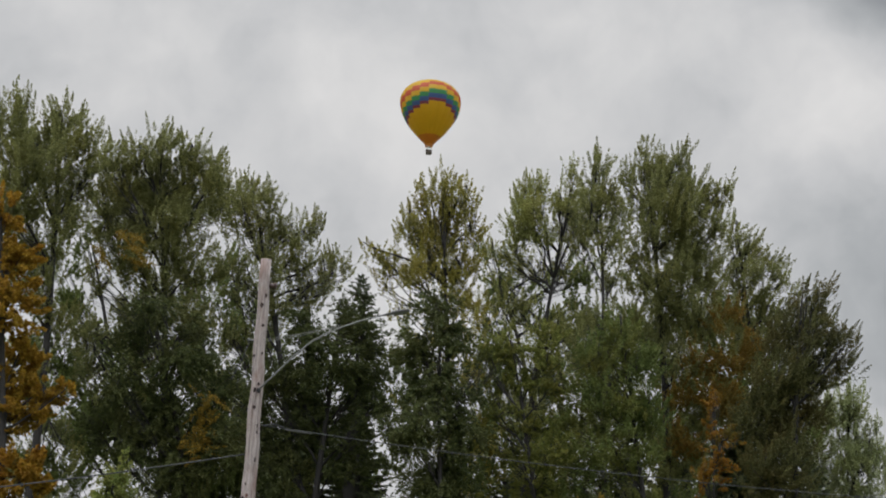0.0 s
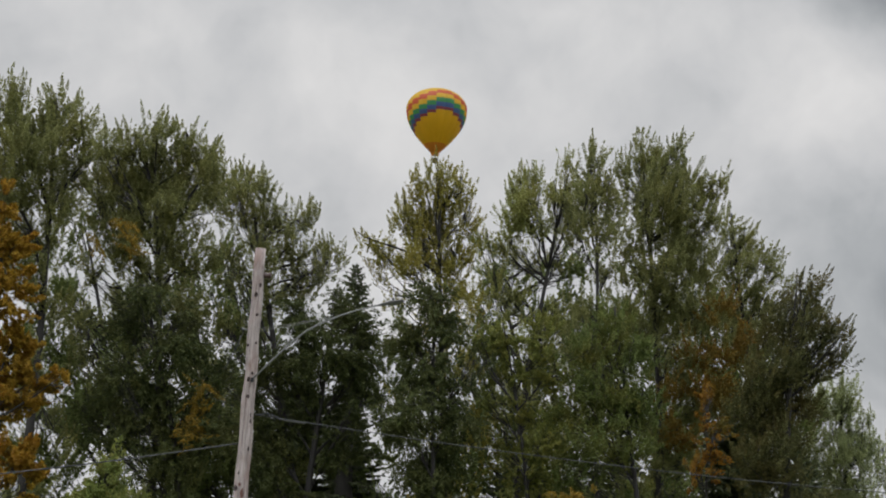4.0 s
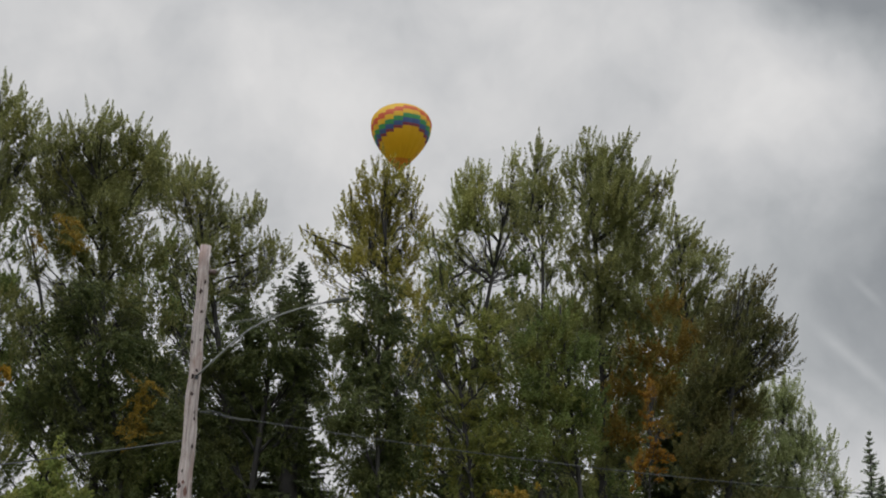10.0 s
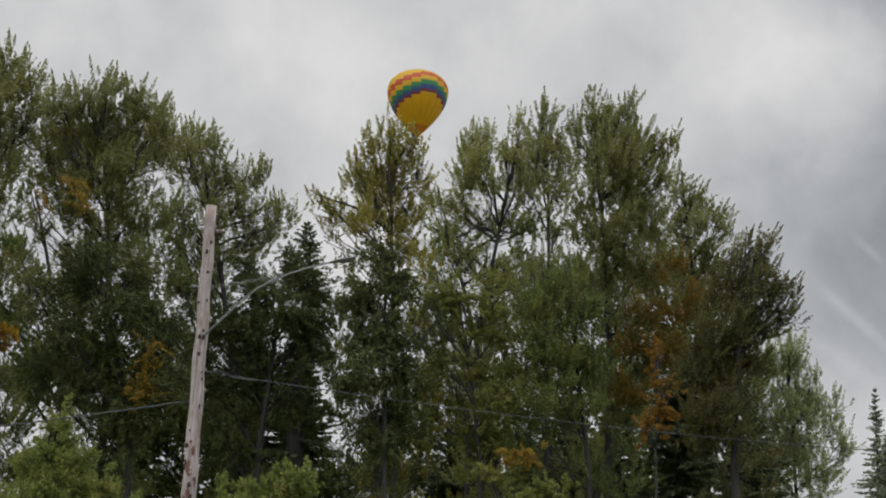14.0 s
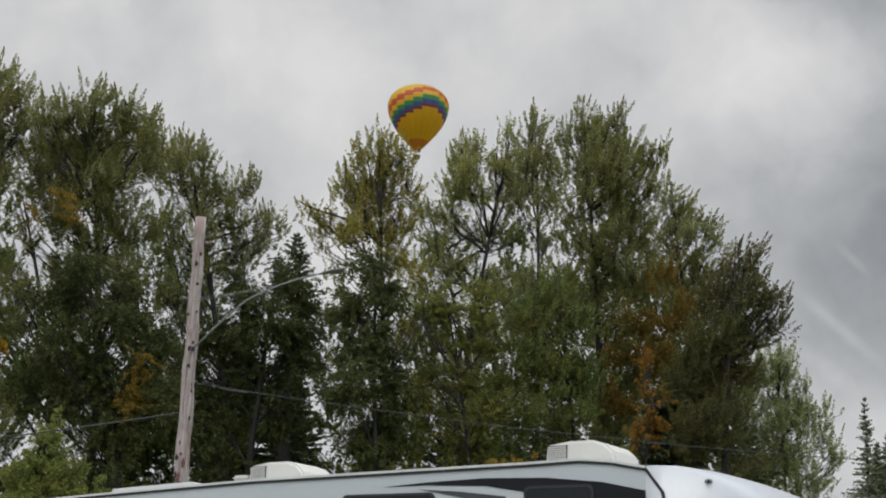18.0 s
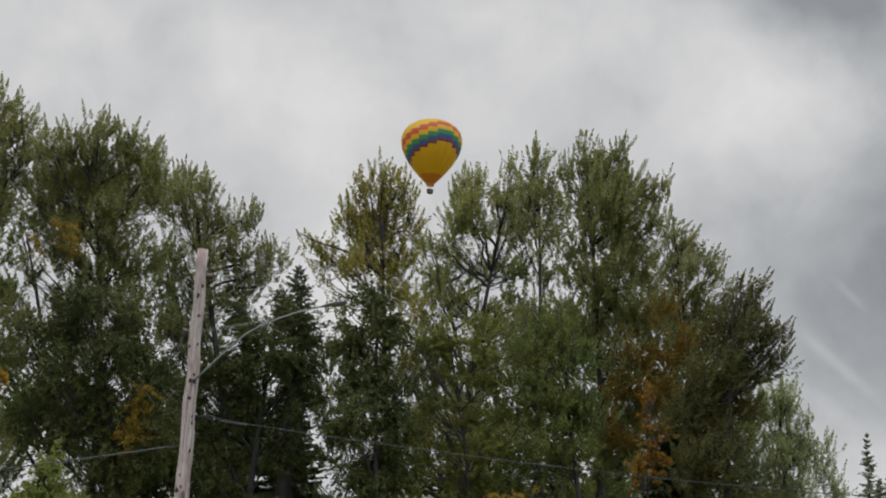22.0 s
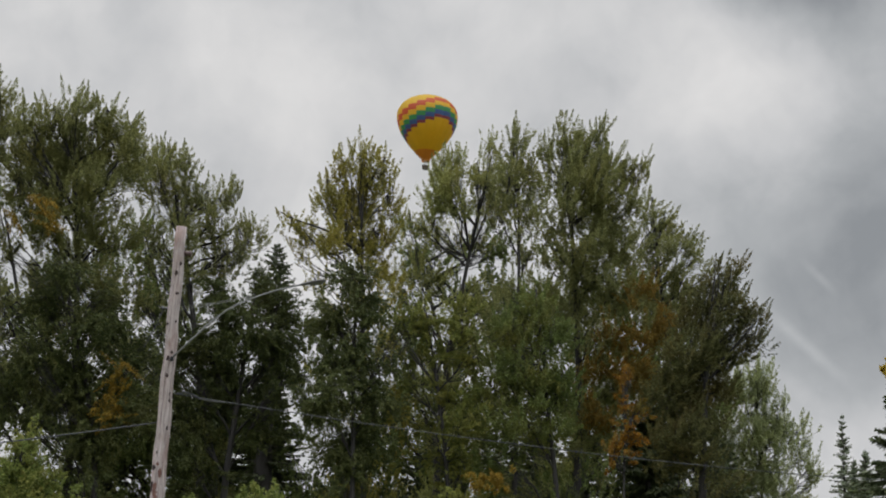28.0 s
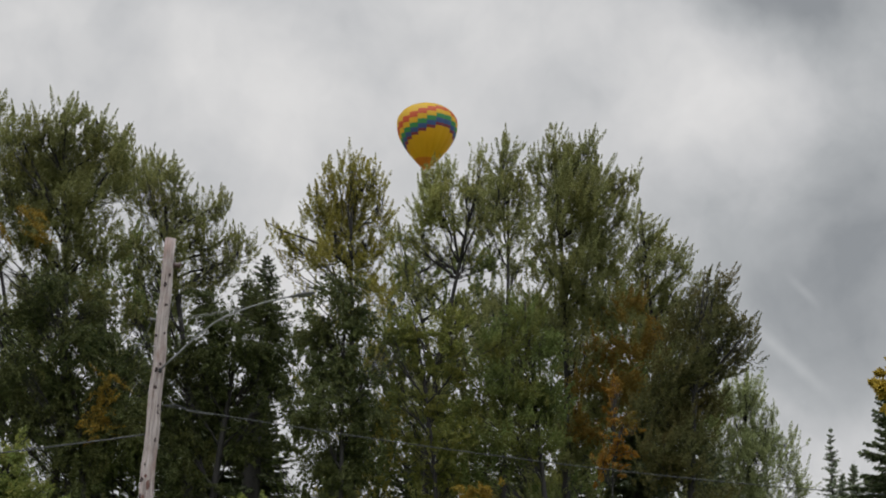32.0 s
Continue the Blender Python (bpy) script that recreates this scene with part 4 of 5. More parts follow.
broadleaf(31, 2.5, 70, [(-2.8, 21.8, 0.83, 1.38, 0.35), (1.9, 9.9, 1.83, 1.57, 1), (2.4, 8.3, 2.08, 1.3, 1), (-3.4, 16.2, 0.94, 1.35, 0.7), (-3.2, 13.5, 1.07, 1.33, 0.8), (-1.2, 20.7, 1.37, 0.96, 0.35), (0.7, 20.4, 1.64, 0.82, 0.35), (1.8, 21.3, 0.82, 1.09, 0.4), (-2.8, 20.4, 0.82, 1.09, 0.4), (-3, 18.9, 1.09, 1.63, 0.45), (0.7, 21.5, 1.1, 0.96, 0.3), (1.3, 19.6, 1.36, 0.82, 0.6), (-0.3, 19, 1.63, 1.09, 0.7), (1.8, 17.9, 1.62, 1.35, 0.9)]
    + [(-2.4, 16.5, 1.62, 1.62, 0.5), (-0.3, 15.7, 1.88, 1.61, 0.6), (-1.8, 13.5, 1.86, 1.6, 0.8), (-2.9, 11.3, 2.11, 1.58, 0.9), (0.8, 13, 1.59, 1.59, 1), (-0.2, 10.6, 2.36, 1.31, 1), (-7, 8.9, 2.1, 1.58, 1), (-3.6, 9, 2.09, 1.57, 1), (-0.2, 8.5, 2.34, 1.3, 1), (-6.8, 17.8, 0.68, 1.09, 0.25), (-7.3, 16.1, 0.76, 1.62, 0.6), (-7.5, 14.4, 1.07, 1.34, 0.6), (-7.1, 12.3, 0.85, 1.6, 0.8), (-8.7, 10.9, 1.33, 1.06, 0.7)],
    LEAF_SHADED, "cottonwood behind the front row, its leaves coloured dark green for shade", spires=0, leaf=0.092, per_area=24, lift=0.9)
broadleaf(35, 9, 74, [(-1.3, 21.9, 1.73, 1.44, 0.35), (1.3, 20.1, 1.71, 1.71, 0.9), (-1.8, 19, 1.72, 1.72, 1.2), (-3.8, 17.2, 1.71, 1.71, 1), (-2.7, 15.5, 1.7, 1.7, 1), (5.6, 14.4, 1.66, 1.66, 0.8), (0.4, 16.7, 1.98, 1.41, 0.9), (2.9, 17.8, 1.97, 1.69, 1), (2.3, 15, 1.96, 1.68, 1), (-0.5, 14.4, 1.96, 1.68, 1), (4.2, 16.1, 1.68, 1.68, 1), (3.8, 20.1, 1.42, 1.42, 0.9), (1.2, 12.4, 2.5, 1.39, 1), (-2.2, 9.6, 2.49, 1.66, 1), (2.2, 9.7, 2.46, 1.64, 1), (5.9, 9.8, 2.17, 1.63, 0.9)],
    LEAF_SHADED, "cottonwood behind the front row, its leaves coloured dark green for shade", spires=0, leaf=0.092, per_area=24, lift=0.9)
broadleaf(32, 12.9, 37.9, [(-0.0, 9.3, 0.51, 0.40, 0.9), (0.5, 8.7, 0.54, 0.56, 0.9), (0.4, 9.8, 0.45, 0.47, 0.8)],
    LEAF_GOLD, "maple with large golden yellow leaves", lift=0.1, trunk_r=0.1, leaf=0.17, corners=4, stretch=0.5, spires=0, low=False)
broadleaf(33, -9.2, 34.8, [(0.3, 6.1, 0.33, 0.42, 1), (0.3, 5.6, 0.60, 0.50, 1), (-0.0, 5.3, 0.62, 0.59, 1), (0.9, 5.2, 0.49, 0.50, 1), (0.3, 4.5, 1.02, 0.70, 1), (1.6, 4.5, 0.54, 0.49, 1)],
    LEAF_SHRUB, "bright green bushy roadside shrub", category="shrub", name="shrub", group="roadside shrubs", trunk_r=0.08, per_area=70, leaf=0.05, corners=4, count=90, shoot_r=0.12, stretch=0.45, spires=0, low=True)
broadleaf(34, -4.6, 39.7, [(0.3, 5.4, 0.51, 0.47, 0.8), (0.9, 5.2, 0.69, 0.56, 0.8), (-0.7, 4.9, 0.69, 0.56, 0.8), (0.2, 4.7, 1.06, 0.62, 0.8)],
    LEAF_SHRUB, "green roadside shrub with upright shoots", category="shrub", name="shrub", group="roadside shrubs", trunk_r=0.06, per_area=60, leaf=0.08, shoot_r=0.1, stretch=0.6, spires=0, low=True)
# the next nine firs are added to darken the gaps low in the wood
conifer(41, -9.1, 71.4, 17.5, 5.2, "dark fir added to fill the gaps behind cottonwoods", thick=1.3)
conifer(42, -6.7, 72.7, 16.0, 4.4, "dark fir added to fill the gaps behind cottonwoods", thick=1.3)
conifer(44, 8.2, 70.5, 13.8, 4.6, "dark fir added to deepen the shade under taller trees", thick=1.3)
conifer(52, 5.9, 65.7, 13.0, 4.6, "dark fir added to deepen the shade under taller trees", thick=1.2)
conifer(53, 10.7, 66.1, 14.4, 4.6, "dark fir added to deepen the shade under taller trees", thick=1.2)
conifer(54, 1.0, 68.5, 12.0, 4.8, "dark fir added to deepen the shade under taller trees", thick=1.2)
conifer(55, -2.6, 69.5, 11.5, 4.6, "dark fir added to deepen the shade under taller trees", thick=1.2)
conifer(43, 14.0, 67.6, 12.7, 4.6, "dark fir added to deepen the shade under taller trees", thick=1.3)
conifer(46, -14.0, 71.6, 15.0, 4.0, "dark fir added to fill the gaps behind cottonwoods", thick=1.2, most=2.0)
conifer(47, -6.6, 69.7, 20.9, 8.4, "dark green fir with a pointed top", thick=0.6, step=0.4, most=1.7)
conifer(48, 26.8, 91.2, 17.3, 3.3, "lone narrow spruce in the distance", thick=0.5, step=0.5, droop=0.8, needles=HAZED_NEEDLE)
conifer(49, 15.5, 45.4, 11.6, 4.1, "dark spruce with ragged branches", thick=1.6)
conifer(50, 24.2, 80.5, 13.1, 3.2, "small grey-green spruce at the edge of the field", thick=0.9, needles=HAZED_NEEDLE)
conifer(51, 23.6, 76.4, 13.0, 3.4, "small grey-green spruce at the edge of the field", thick=0.9, needles=HAZED_NEEDLE)


# ---- utility pole, street lamp, wires ----
K = 1.075


def P(x, y, z):
    """A place on the pole's line."""
    return Vector((x * K, y * K, 1.5 + (z - 1.5) * K))


def utility_pole():
    pole = empty("utility_pole", pose(-4.29 * K, 26.15 * K, -0.1, 0, 0.35, 0))
    tagged(pole, "weathered pinkish-grey wooden utility pole with dark holes", "utility pole")
    h = 1.6 + (8.91 - 1.5) * K
    bm = bmesh.new()
    n = 26
    tube(bm, [(0.012 * math.sin(i * 1.7), 0.012 * math.cos(i * 1.3), h * i / n) for i in range(n + 1)], [0.165 - 0.058 * i / n + 0.003 * math.sin(i * 2.9) for i in range(n + 1)], 18)
    part("shaft", bm, POLE_WOOD, pole, smooth=True)
    rng = np.random.default_rng(5)
    zs = [h - v for v in (0.75, 0.95, 1.35, 1.9, 1.95, 2.5, 2.62, 2.95, 3.3, 3.42, 3.95, 4.4, 4.62, 4.68, 4.8, 5.0, 5.06, 5.1, 5.18, 5.3, 5.36, 5.42, 5.55, 5.62, 5.68, 5.7, 5.74, 5.8, 5.86, 5.98, 6.1, 6.5, 7.0, 7.6)]
    for i, z in enumerate(zs):
        a = radians(-90 + float(rng.uniform(-42, 52)))
        r = 0.165 - 0.058 * z / h
        bm = bmesh.new()
        w, t = float(rng.uniform(0.016, 0.04)) * (1.6 if i > 12 else 0.9), float(rng.uniform(0.026, 0.055)) * (1.1 if i <= 12 else 2.3 if i % 2 == 0 else 1.4)
        m = Matrix.Translation((r * math.cos(a), r * math.sin(a), z)) @ Euler((0, 0, a)).to_matrix().to_4x4()
        ring = []
        for k in range(9):
            q = k * math.tau / 9
            j = float(rng.uniform(0.7, 1.25))
            ring.append(bm.verts.new(m @ Vector((0.013 - 0.5 * (w * math.cos(q)) ** 2 / r, w * math.cos(q) * j, t * math.sin(q) * j))))
        c = bm.verts.new(m @ Vector((0.009, 0, 0)))
        for k in range(9):
            bm.faces.new((c, ring[k], ring[(k + 1) % 9]))
        part("hole", bm, RUST if i > 11 and i % 2 == 0 else SCAR, pole)
    # a through-bolt stub
    bm = bmesh.new()
    tube(bm, [(-0.21, -0.02, h - 1.62), (-0.05, -0.02, h - 1.63)], 0.018, 8)
    tube(bm, [(-0.21, -0.02, h - 1.62), (-0.24, -0.02, h - 1.61)], 0.03, 8)
    part("insulator_stub", bm, GALV, pole)
    bm = bmesh.new()
    tube(bm, [(-0.2, -0.02, h - 1.66), (-0.3, -0.02, h - 1.95), (-0.5, 0.0, h - 2.4)], 0.009, 5)
    part("loose_wire", bm, CABLE, pole)
    # a brown spool insulator on the far side
    bm = bmesh.new()
    lathe(bm, [(0.02, -0.07), (0.06, -0.065), (0.065, -0.03), (0.04, 0.0), (0.065, 0.03), (0.06, 0.065), (0.02, 0.07)], 14)
    bmesh.ops.rotate(bm, verts=bm.verts, matrix=Matrix.Rotation(radians(90), 3, "Y"))
    bmesh.ops.translate(bm, verts=bm.verts, vec=(0.17, 0.03, h - 0.52))
    tube(bm, [(0.05, 0.03, h - 0.52), (0.26, 0.03, h - 0.52)], 0.012, 6)
    part("spool_insulator", bm, GLAZE, pole, "brown glazed spool insulator", smooth=True)
    return pole


utility_pole()


def street_lamp():
    lamp = empty("street_lamp", pose(*P(-4.2, 26.0, 6.47)))
    tagged(lamp, "grey cobra-head street lamp on a curved steel arm", "street lamp")
    o = P(-4.2, 26.0, 6.47)
    pts = [P(-4.2, 26.02, 6.47), P(-3.9, 25.88, 6.74), P(-3.55, 25.76, 7.07), P(-3.25, 25.64, 7.29), P(-2.96, 25.53, 7.43), P(-2.65, 25.41, 7.53), P(-2.36, 25.29, 7.605), P(-1.95, 25.16, 7.685)]
    bm = bmesh.new()
    tube(bm, [p - o for p in pts], [0.019, 0.018, 0.017, 0.016, 0.016, 0.015, 0.015, 0.015], 10)
    part("arm", bm, GALV, lamp, smooth=True)
    for dz in (0.0, -0.045):
        bm = bmesh.new()
        a, b = P(-4.18, 26.0, 7.38 + dz), P(-2.8, 25.46, 7.53 + dz * 0.4)
        tube(bm, [a - o, a.lerp(b, 0.5) - o - Vector((0, 0, 0.02)), b - o], 0.0045, 6)
        part("stay_rod", bm, GALV, lamp)
    bm = bmesh.new()
    box(bm, -0.02, 0.04, -0.01, 0.05, -0.05, 0.035, 0.008)
    part("bracket", bm, RV_TRIM, lamp)
    # head: a flattened teardrop
    a, b = P(-1.98, 25.17, 7.675) - o, P(-1.5, 24.98, 7.735) - o
    d = (b - a).normalized()
    s = d.cross(Vector((0, 0, 1))).normalized()
    u = s.cross(d)
    bm = bmesh.new()
    rings = []
    for f, w, t in ((0, 0.03, 0.03), (0.12, 0.06, 0.05), (0.3, 0.1, 0.068), (0.55, 0.14, 0.075), (0.8, 0.13, 0.066), (0.94, 0.09, 0.045), (1.0, 0.03, 0.02)):
        c = a.lerp(b, f)
        rings.append([bm.verts.new(c + s * w * 0.62 * math.cos(q) + u * 0.55 * t * math.sin(q) * (1.0 if math.sin(q) > 0 else 0.6)) for q in [k * math.tau / 14 for k in range(14)]])
    for r0, r1 in zip(rings, rings[1:]):
        for k in range(14):
            bm.faces.new((r0[k], r0[(k + 1) % 14], r1[(k + 1) % 14], r1[k]))
    bm.faces.new(rings[0][::-1]), bm.faces.new(rings[-1])
    part("lamp_head", bm, LAMP_GREY, lamp, smooth=True)
    bm = bmesh.new()
    c = a.lerp(b, 0.66) - u * 0.02
    lens = []
    for f, w in ((1.0, 0.0), (0.8, 0.02), (0.0, 0.03)):
        lens.append([bm.verts.new(c + s * 0.08 * f * math.cos(q) + d * 0.16 * f * math.sin(q) - u * w) for q in [k * math.tau / 14 for k in range(14)]])
    for r0, r1 in zip(lens[:2], lens[1:2]):
        for k in range(14):
            bm.faces.new((r0[k], r0[(k + 1) % 14], r1[(k + 1) % 14], r1[k]))
    bm.faces.new(lens[1])
    part("lens", bm, LAMP_LENS, lamp, smooth=True)
    bm = bmesh.new()
    c = a.lerp(b, 0.6) + u * 0.048
    tube(bm, [c, c + u * 0.035], 0.025, 10)
    part("photocell", bm, LAMP_GREY, lamp)


street_lamp()


def span_wire(name, label, a, b, sag, radius, n=36):
    ob = tagged(empty(name), label, "wire")
    pts = [a.lerp(b, i / n) - Vector((0, 0, sag * 4 * (i / n) * (1 - i / n))) for i in range(n + 1)]
    bm = bmesh.new()
    tube(bm, pts, radius, 6)
    part("cable", bm, CABLE, ob, smooth=True)
    return ob


span_wire("overhead_wire", "thick black twisted overhead cable from the pole", P(-4.36, 26.14, 5.35), P(-27.0, 32.6, 4.6), 0.62, 0.013)
right_wire = span_wire("overhead_wire", "black overhead cable with a splice sleeve", P(-4.1, 26.1, 5.86), P(26.5, 43.0, 7.4), 0.78, 0.0088)
bm = bmesh.new()
tube(bm, [P(-3.72, 26.36, 5.835), P(-3.6, 26.44, 5.835), P(-3.38, 26.6, 5.83), P(-3.28, 26.66, 5.83)], [0.012, 0.022, 0.022, 0.013], 8)
part("splice_sleeve", bm, LAMP_GREY, right_wire, "grey splice sleeve", smooth=True)
bm = bmesh.new()
tube(bm, [P(-4.1, 26.1, 5.86), P(-3.9, 26.2, 5.9), P(-3.72, 26.3, 5.86)], 0.01, 6)
part("clamp", bm, CABLE, right_wire)


# ---- hot-air balloon ----
def balloon():
    thing = empty("hot_air_balloon")
    tagged(thing, "yellow hot-air balloon with stepped rainbow bands and a small basket", "hot-air balloon")
    R, ZC, HT, MOUTH = 8.72, 13.2, 5.95, 1.1
    prof = []
    for i in range(49):
        s = i / 48
        prof.append((MOUTH + (R - MOUTH) * math.sin(math.pi / 2 * s) ** 0.97 if s > 0 else MOUTH, ZC * s))
    for i in range(1, 49):
        a = math.pi / 2 * i / 48
        prof.append((max(R * math.cos(a) ** 0.92, 0.02), ZC + HT * math.sin(a)))
    prof = prof[::-1]                                     # from the crown down
    arc = [0.0]
    for p, q in zip(prof, prof[1:]):
        arc.append(arc[-1] + math.hypot(p[0] - q[0], p[1] - q[1]))
    total = arc[-1]

    def at(s):
        return float(np.interp(s, arc, [p[0] for p in prof])), float(np.interp(s, arc, [p[1] for p in prof]))

    gores, mats = 20, [F_YELLOW, F_RED, F_GREEN, F_BLUE, F_PURPLE, F_ORANGE]
    for g in range(gores):
        k = min(abs(g - 9.5), 20 - abs(g - 9.5)) - 0.5     # steps away from the highest pair of gores
        s0 = 7.55 + 1.0 * k
        bands, cuts = [(0.0, 0), (s0, 1), (s0 + 1.9, 0), (s0 + 3.4, 2), (s0 + 4.8, 3), (s0 + 6.15, 4), (s0 + 7.0, 0), (total - 3.1, 5)], []
        cuts = sorted({round(b[0], 4) for b in bands} | {round(total * i / 34, 4) for i in range(35)})
        bm = bmesh.new()
        a0, a1 = (g - 10) * math.tau / gores, (g - 9) * math.tau / gores
        rows_, across = [], 7
        for s in cuts:
            r, z = at(s)
            ring = []
            for j in range(across + 1):
                u = j / across
                a = a0 + (a1 - a0) * u
                bulge = 1 + 0.02 * math.sin(math.pi * u) * min(1, r / 3)
                ring.append(bm.verts.new((r * bulge * math.sin(a), -r * bulge * math.cos(a), z + 2.9)))
            rows_.append(ring)
        for i, (r0, r1) in enumerate(zip(rows_, rows_[1:])):
            mid = (cuts[i] + cuts[i + 1]) / 2
            c = [b[1] for b in bands if b[0] <= mid][-1]
            for j in range(across):
                bm.faces.new((r0[j], r1[j], r1[j + 1], r0[j + 1])).material_index = c
        part("gore", bm, mats, thing, smooth=True)
    bm = bmesh.new()
    tube(bm, [(0, 0, at(0)[1] + 2.86), (0, 0, at(0)[1] + 2.94)], 0.25, 12)
    part("crown_ring", bm, STEEL, thing)
    # skirt, frame, burner, cables and basket
    bm = bmesh.new()
    lathe(bm, [(1.26, 2.92), (1.1, 2.3)], 24)
    part("skirt", bm, F_ORANGE, thing, smooth=True)
    basket = empty("basket")
    basket.parent = thing
    bm = bmesh.new()
    rim = []
    for z, w in ((0.0, 0.78), (0.15, 0.84), (0.9, 0.86), (1.12, 0.88)):
        ring = []
        for q in range(20):
            a = q * math.tau / 20
            c, s = math.cos(a), math.sin(a)
            k = 1 / max(abs(c) ** 4 + abs(s) ** 4, 1e-6) ** 0.25
            ring.append(bm.verts.new((w * c * k, w * 0.8 * s * k, z)))
        rim.append(ring)
    for r0, r1 in zip(rim, rim[1:]):
        for q in range(20):
            bm.faces.new((r0[q], r0[(q + 1) % 20], r1[(q + 1) % 20], r1[q]))
    bm.faces.new(rim[0][::-1])
    part("wicker_body", bm, WICKER, basket)
    bm = bmesh.new()
    ring = [(v[0], v[1], 1.14) for v in [(0.9 * math.cos(q * math.tau / 24) / max(abs(math.cos(q * math.tau / 24)) ** 4 + abs(math.sin(q * math.tau / 24)) ** 4, 1e-6) ** 0.25,
            0.73 * math.sin(q * math.tau / 24) / max(abs(math.cos(q * math.tau / 24)) ** 4 + abs(math.sin(q * math.tau / 24)) ** 4, 1e-6) ** 0.25) for q in range(25)]]
    tube(bm, ring, 0.055, 6)
    part("padded_rim", bm, RV_BLACK, basket)
    for sx in (-1, 1):
        for sy in (-1, 1):
            bm = bmesh.new()
            tube(bm, [(0.72 * sx, 0.58 * sy, 1.1), (0.45 * sx, 0.38 * sy, 2.05)], 0.03, 6)
            part("upright", bm, STEEL, basket)
    for q in range(8):
        a = q * math.tau / 8 + 0.2
        bm = bmesh.new()
        tube(bm, [(0.5 * math.cos(a), 0.42 * math.sin(a), 2.05), (1.22 * math.cos(a), 1.22 * math.sin(a), 2.92)], 0.015, 4)
        part("suspension_cable", bm, STEEL, thing)
    bm = bmesh.new()
    box(bm, -0.5, 0.5, -0.42, 0.42, 2.02, 2.08, 0.01)
    tube(bm, [(-0.18, 0, 2.05), (-0.18, 0, 2.5)], 0.13, 10)
    tube(bm, [(0.18, 0, 2.05), (0.18, 0, 2.5)], 0.13, 10)
    part("burner", bm, STEEL, thing)
    return thing


balloon_ob = balloon()


# ---- the passing fifth-wheel trailer ----
def rounded(x0, x1, z0, z1, r, n=5):
    out = []
    for cx, cz, a in ((x1 - r, z1 - r, 0), (x0 + r, z1 - r, 90), (x0 + r, z0 + r, 180), (x1 - r, z0 + r, 270)):
        for k in range(n + 1):
            q = radians(a + 90 * k / n)
            out.append((cx + r * math.cos(q), cz + r * math.sin(q)))
    return out


ROOF = [(-8.5, 3.24), (-8.2, 3.31), (-6.5, 3.39), (-4.0, 3.494), (0.0, 3.565), (0.62, 3.585), (1.0, 3.55), (1.42, 3.47)]


def roof_z(x):
    return float(np.interp(x, [p[0] for p in ROOF], [p[1] for p in ROOF]))


def air_conditioner(parent, x, y):
    ac = empty("air_conditioner")
    ac.parent = parent
    ac.location = (x, y, roof_z(x + 0.5) - 0.005)
    tagged(ac, "white rooftop air conditioner with a louvred end")
    side = [(0.0, 0.0), (0.025, 0.24), (0.06, 0.268), (0.3, 0.304), (0.62, 0.306), (0.77, 0.258), (0.87, 0.17), (0.915, 0.06), (0.915, 0.0)]
    bm = bmesh.new()
    a = [bm.verts.new((px, 0.0 + 0.05 * pz, pz)) for px, pz in side]
    b = [bm.verts.new((px, 0.74 - 0.05 * pz, pz)) for px, pz in side]
    bm.faces.new(a), bm.faces.new(b[::-1])
    for i in range(len(side) - 1):
        bm.faces.new((a[i], b[i], b[i + 1], a[i + 1]))
    bmesh.ops.recalc_face_normals(bm, faces=bm.faces)
    bmesh.ops.bevel(bm, geom=[e for e in bm.edges if len(e.link_faces) == 2 and e.calc_face_angle() > 1.0], offset=0.03, segments=3, affect="EDGES")
    part("shroud", bm, PLASTIC, ac, smooth=False)
    bm = bmesh.new()
    box(bm, 0.05, 0.29, -0.006, 0.012, 0.04, 0.25)
    part("grille_recess", bm, RV_TRIM, ac)
    for i in range(9):
        bm = bmesh.new()
        z = 0.045 + i * 0.0225
        box(bm, 0.052, 0.288, -0.02, 0.0, z, z + 0.012)
        part("louvre", bm, PLASTIC, ac)
    for i in range(8):
        bm = bmesh.new()
        z = 0.04 + i * 0.026
        box(bm, -0.012, 0.02, 0.08, 0.66, z, z + 0.012)
        part("louvre", bm, RV_TRIM, ac)


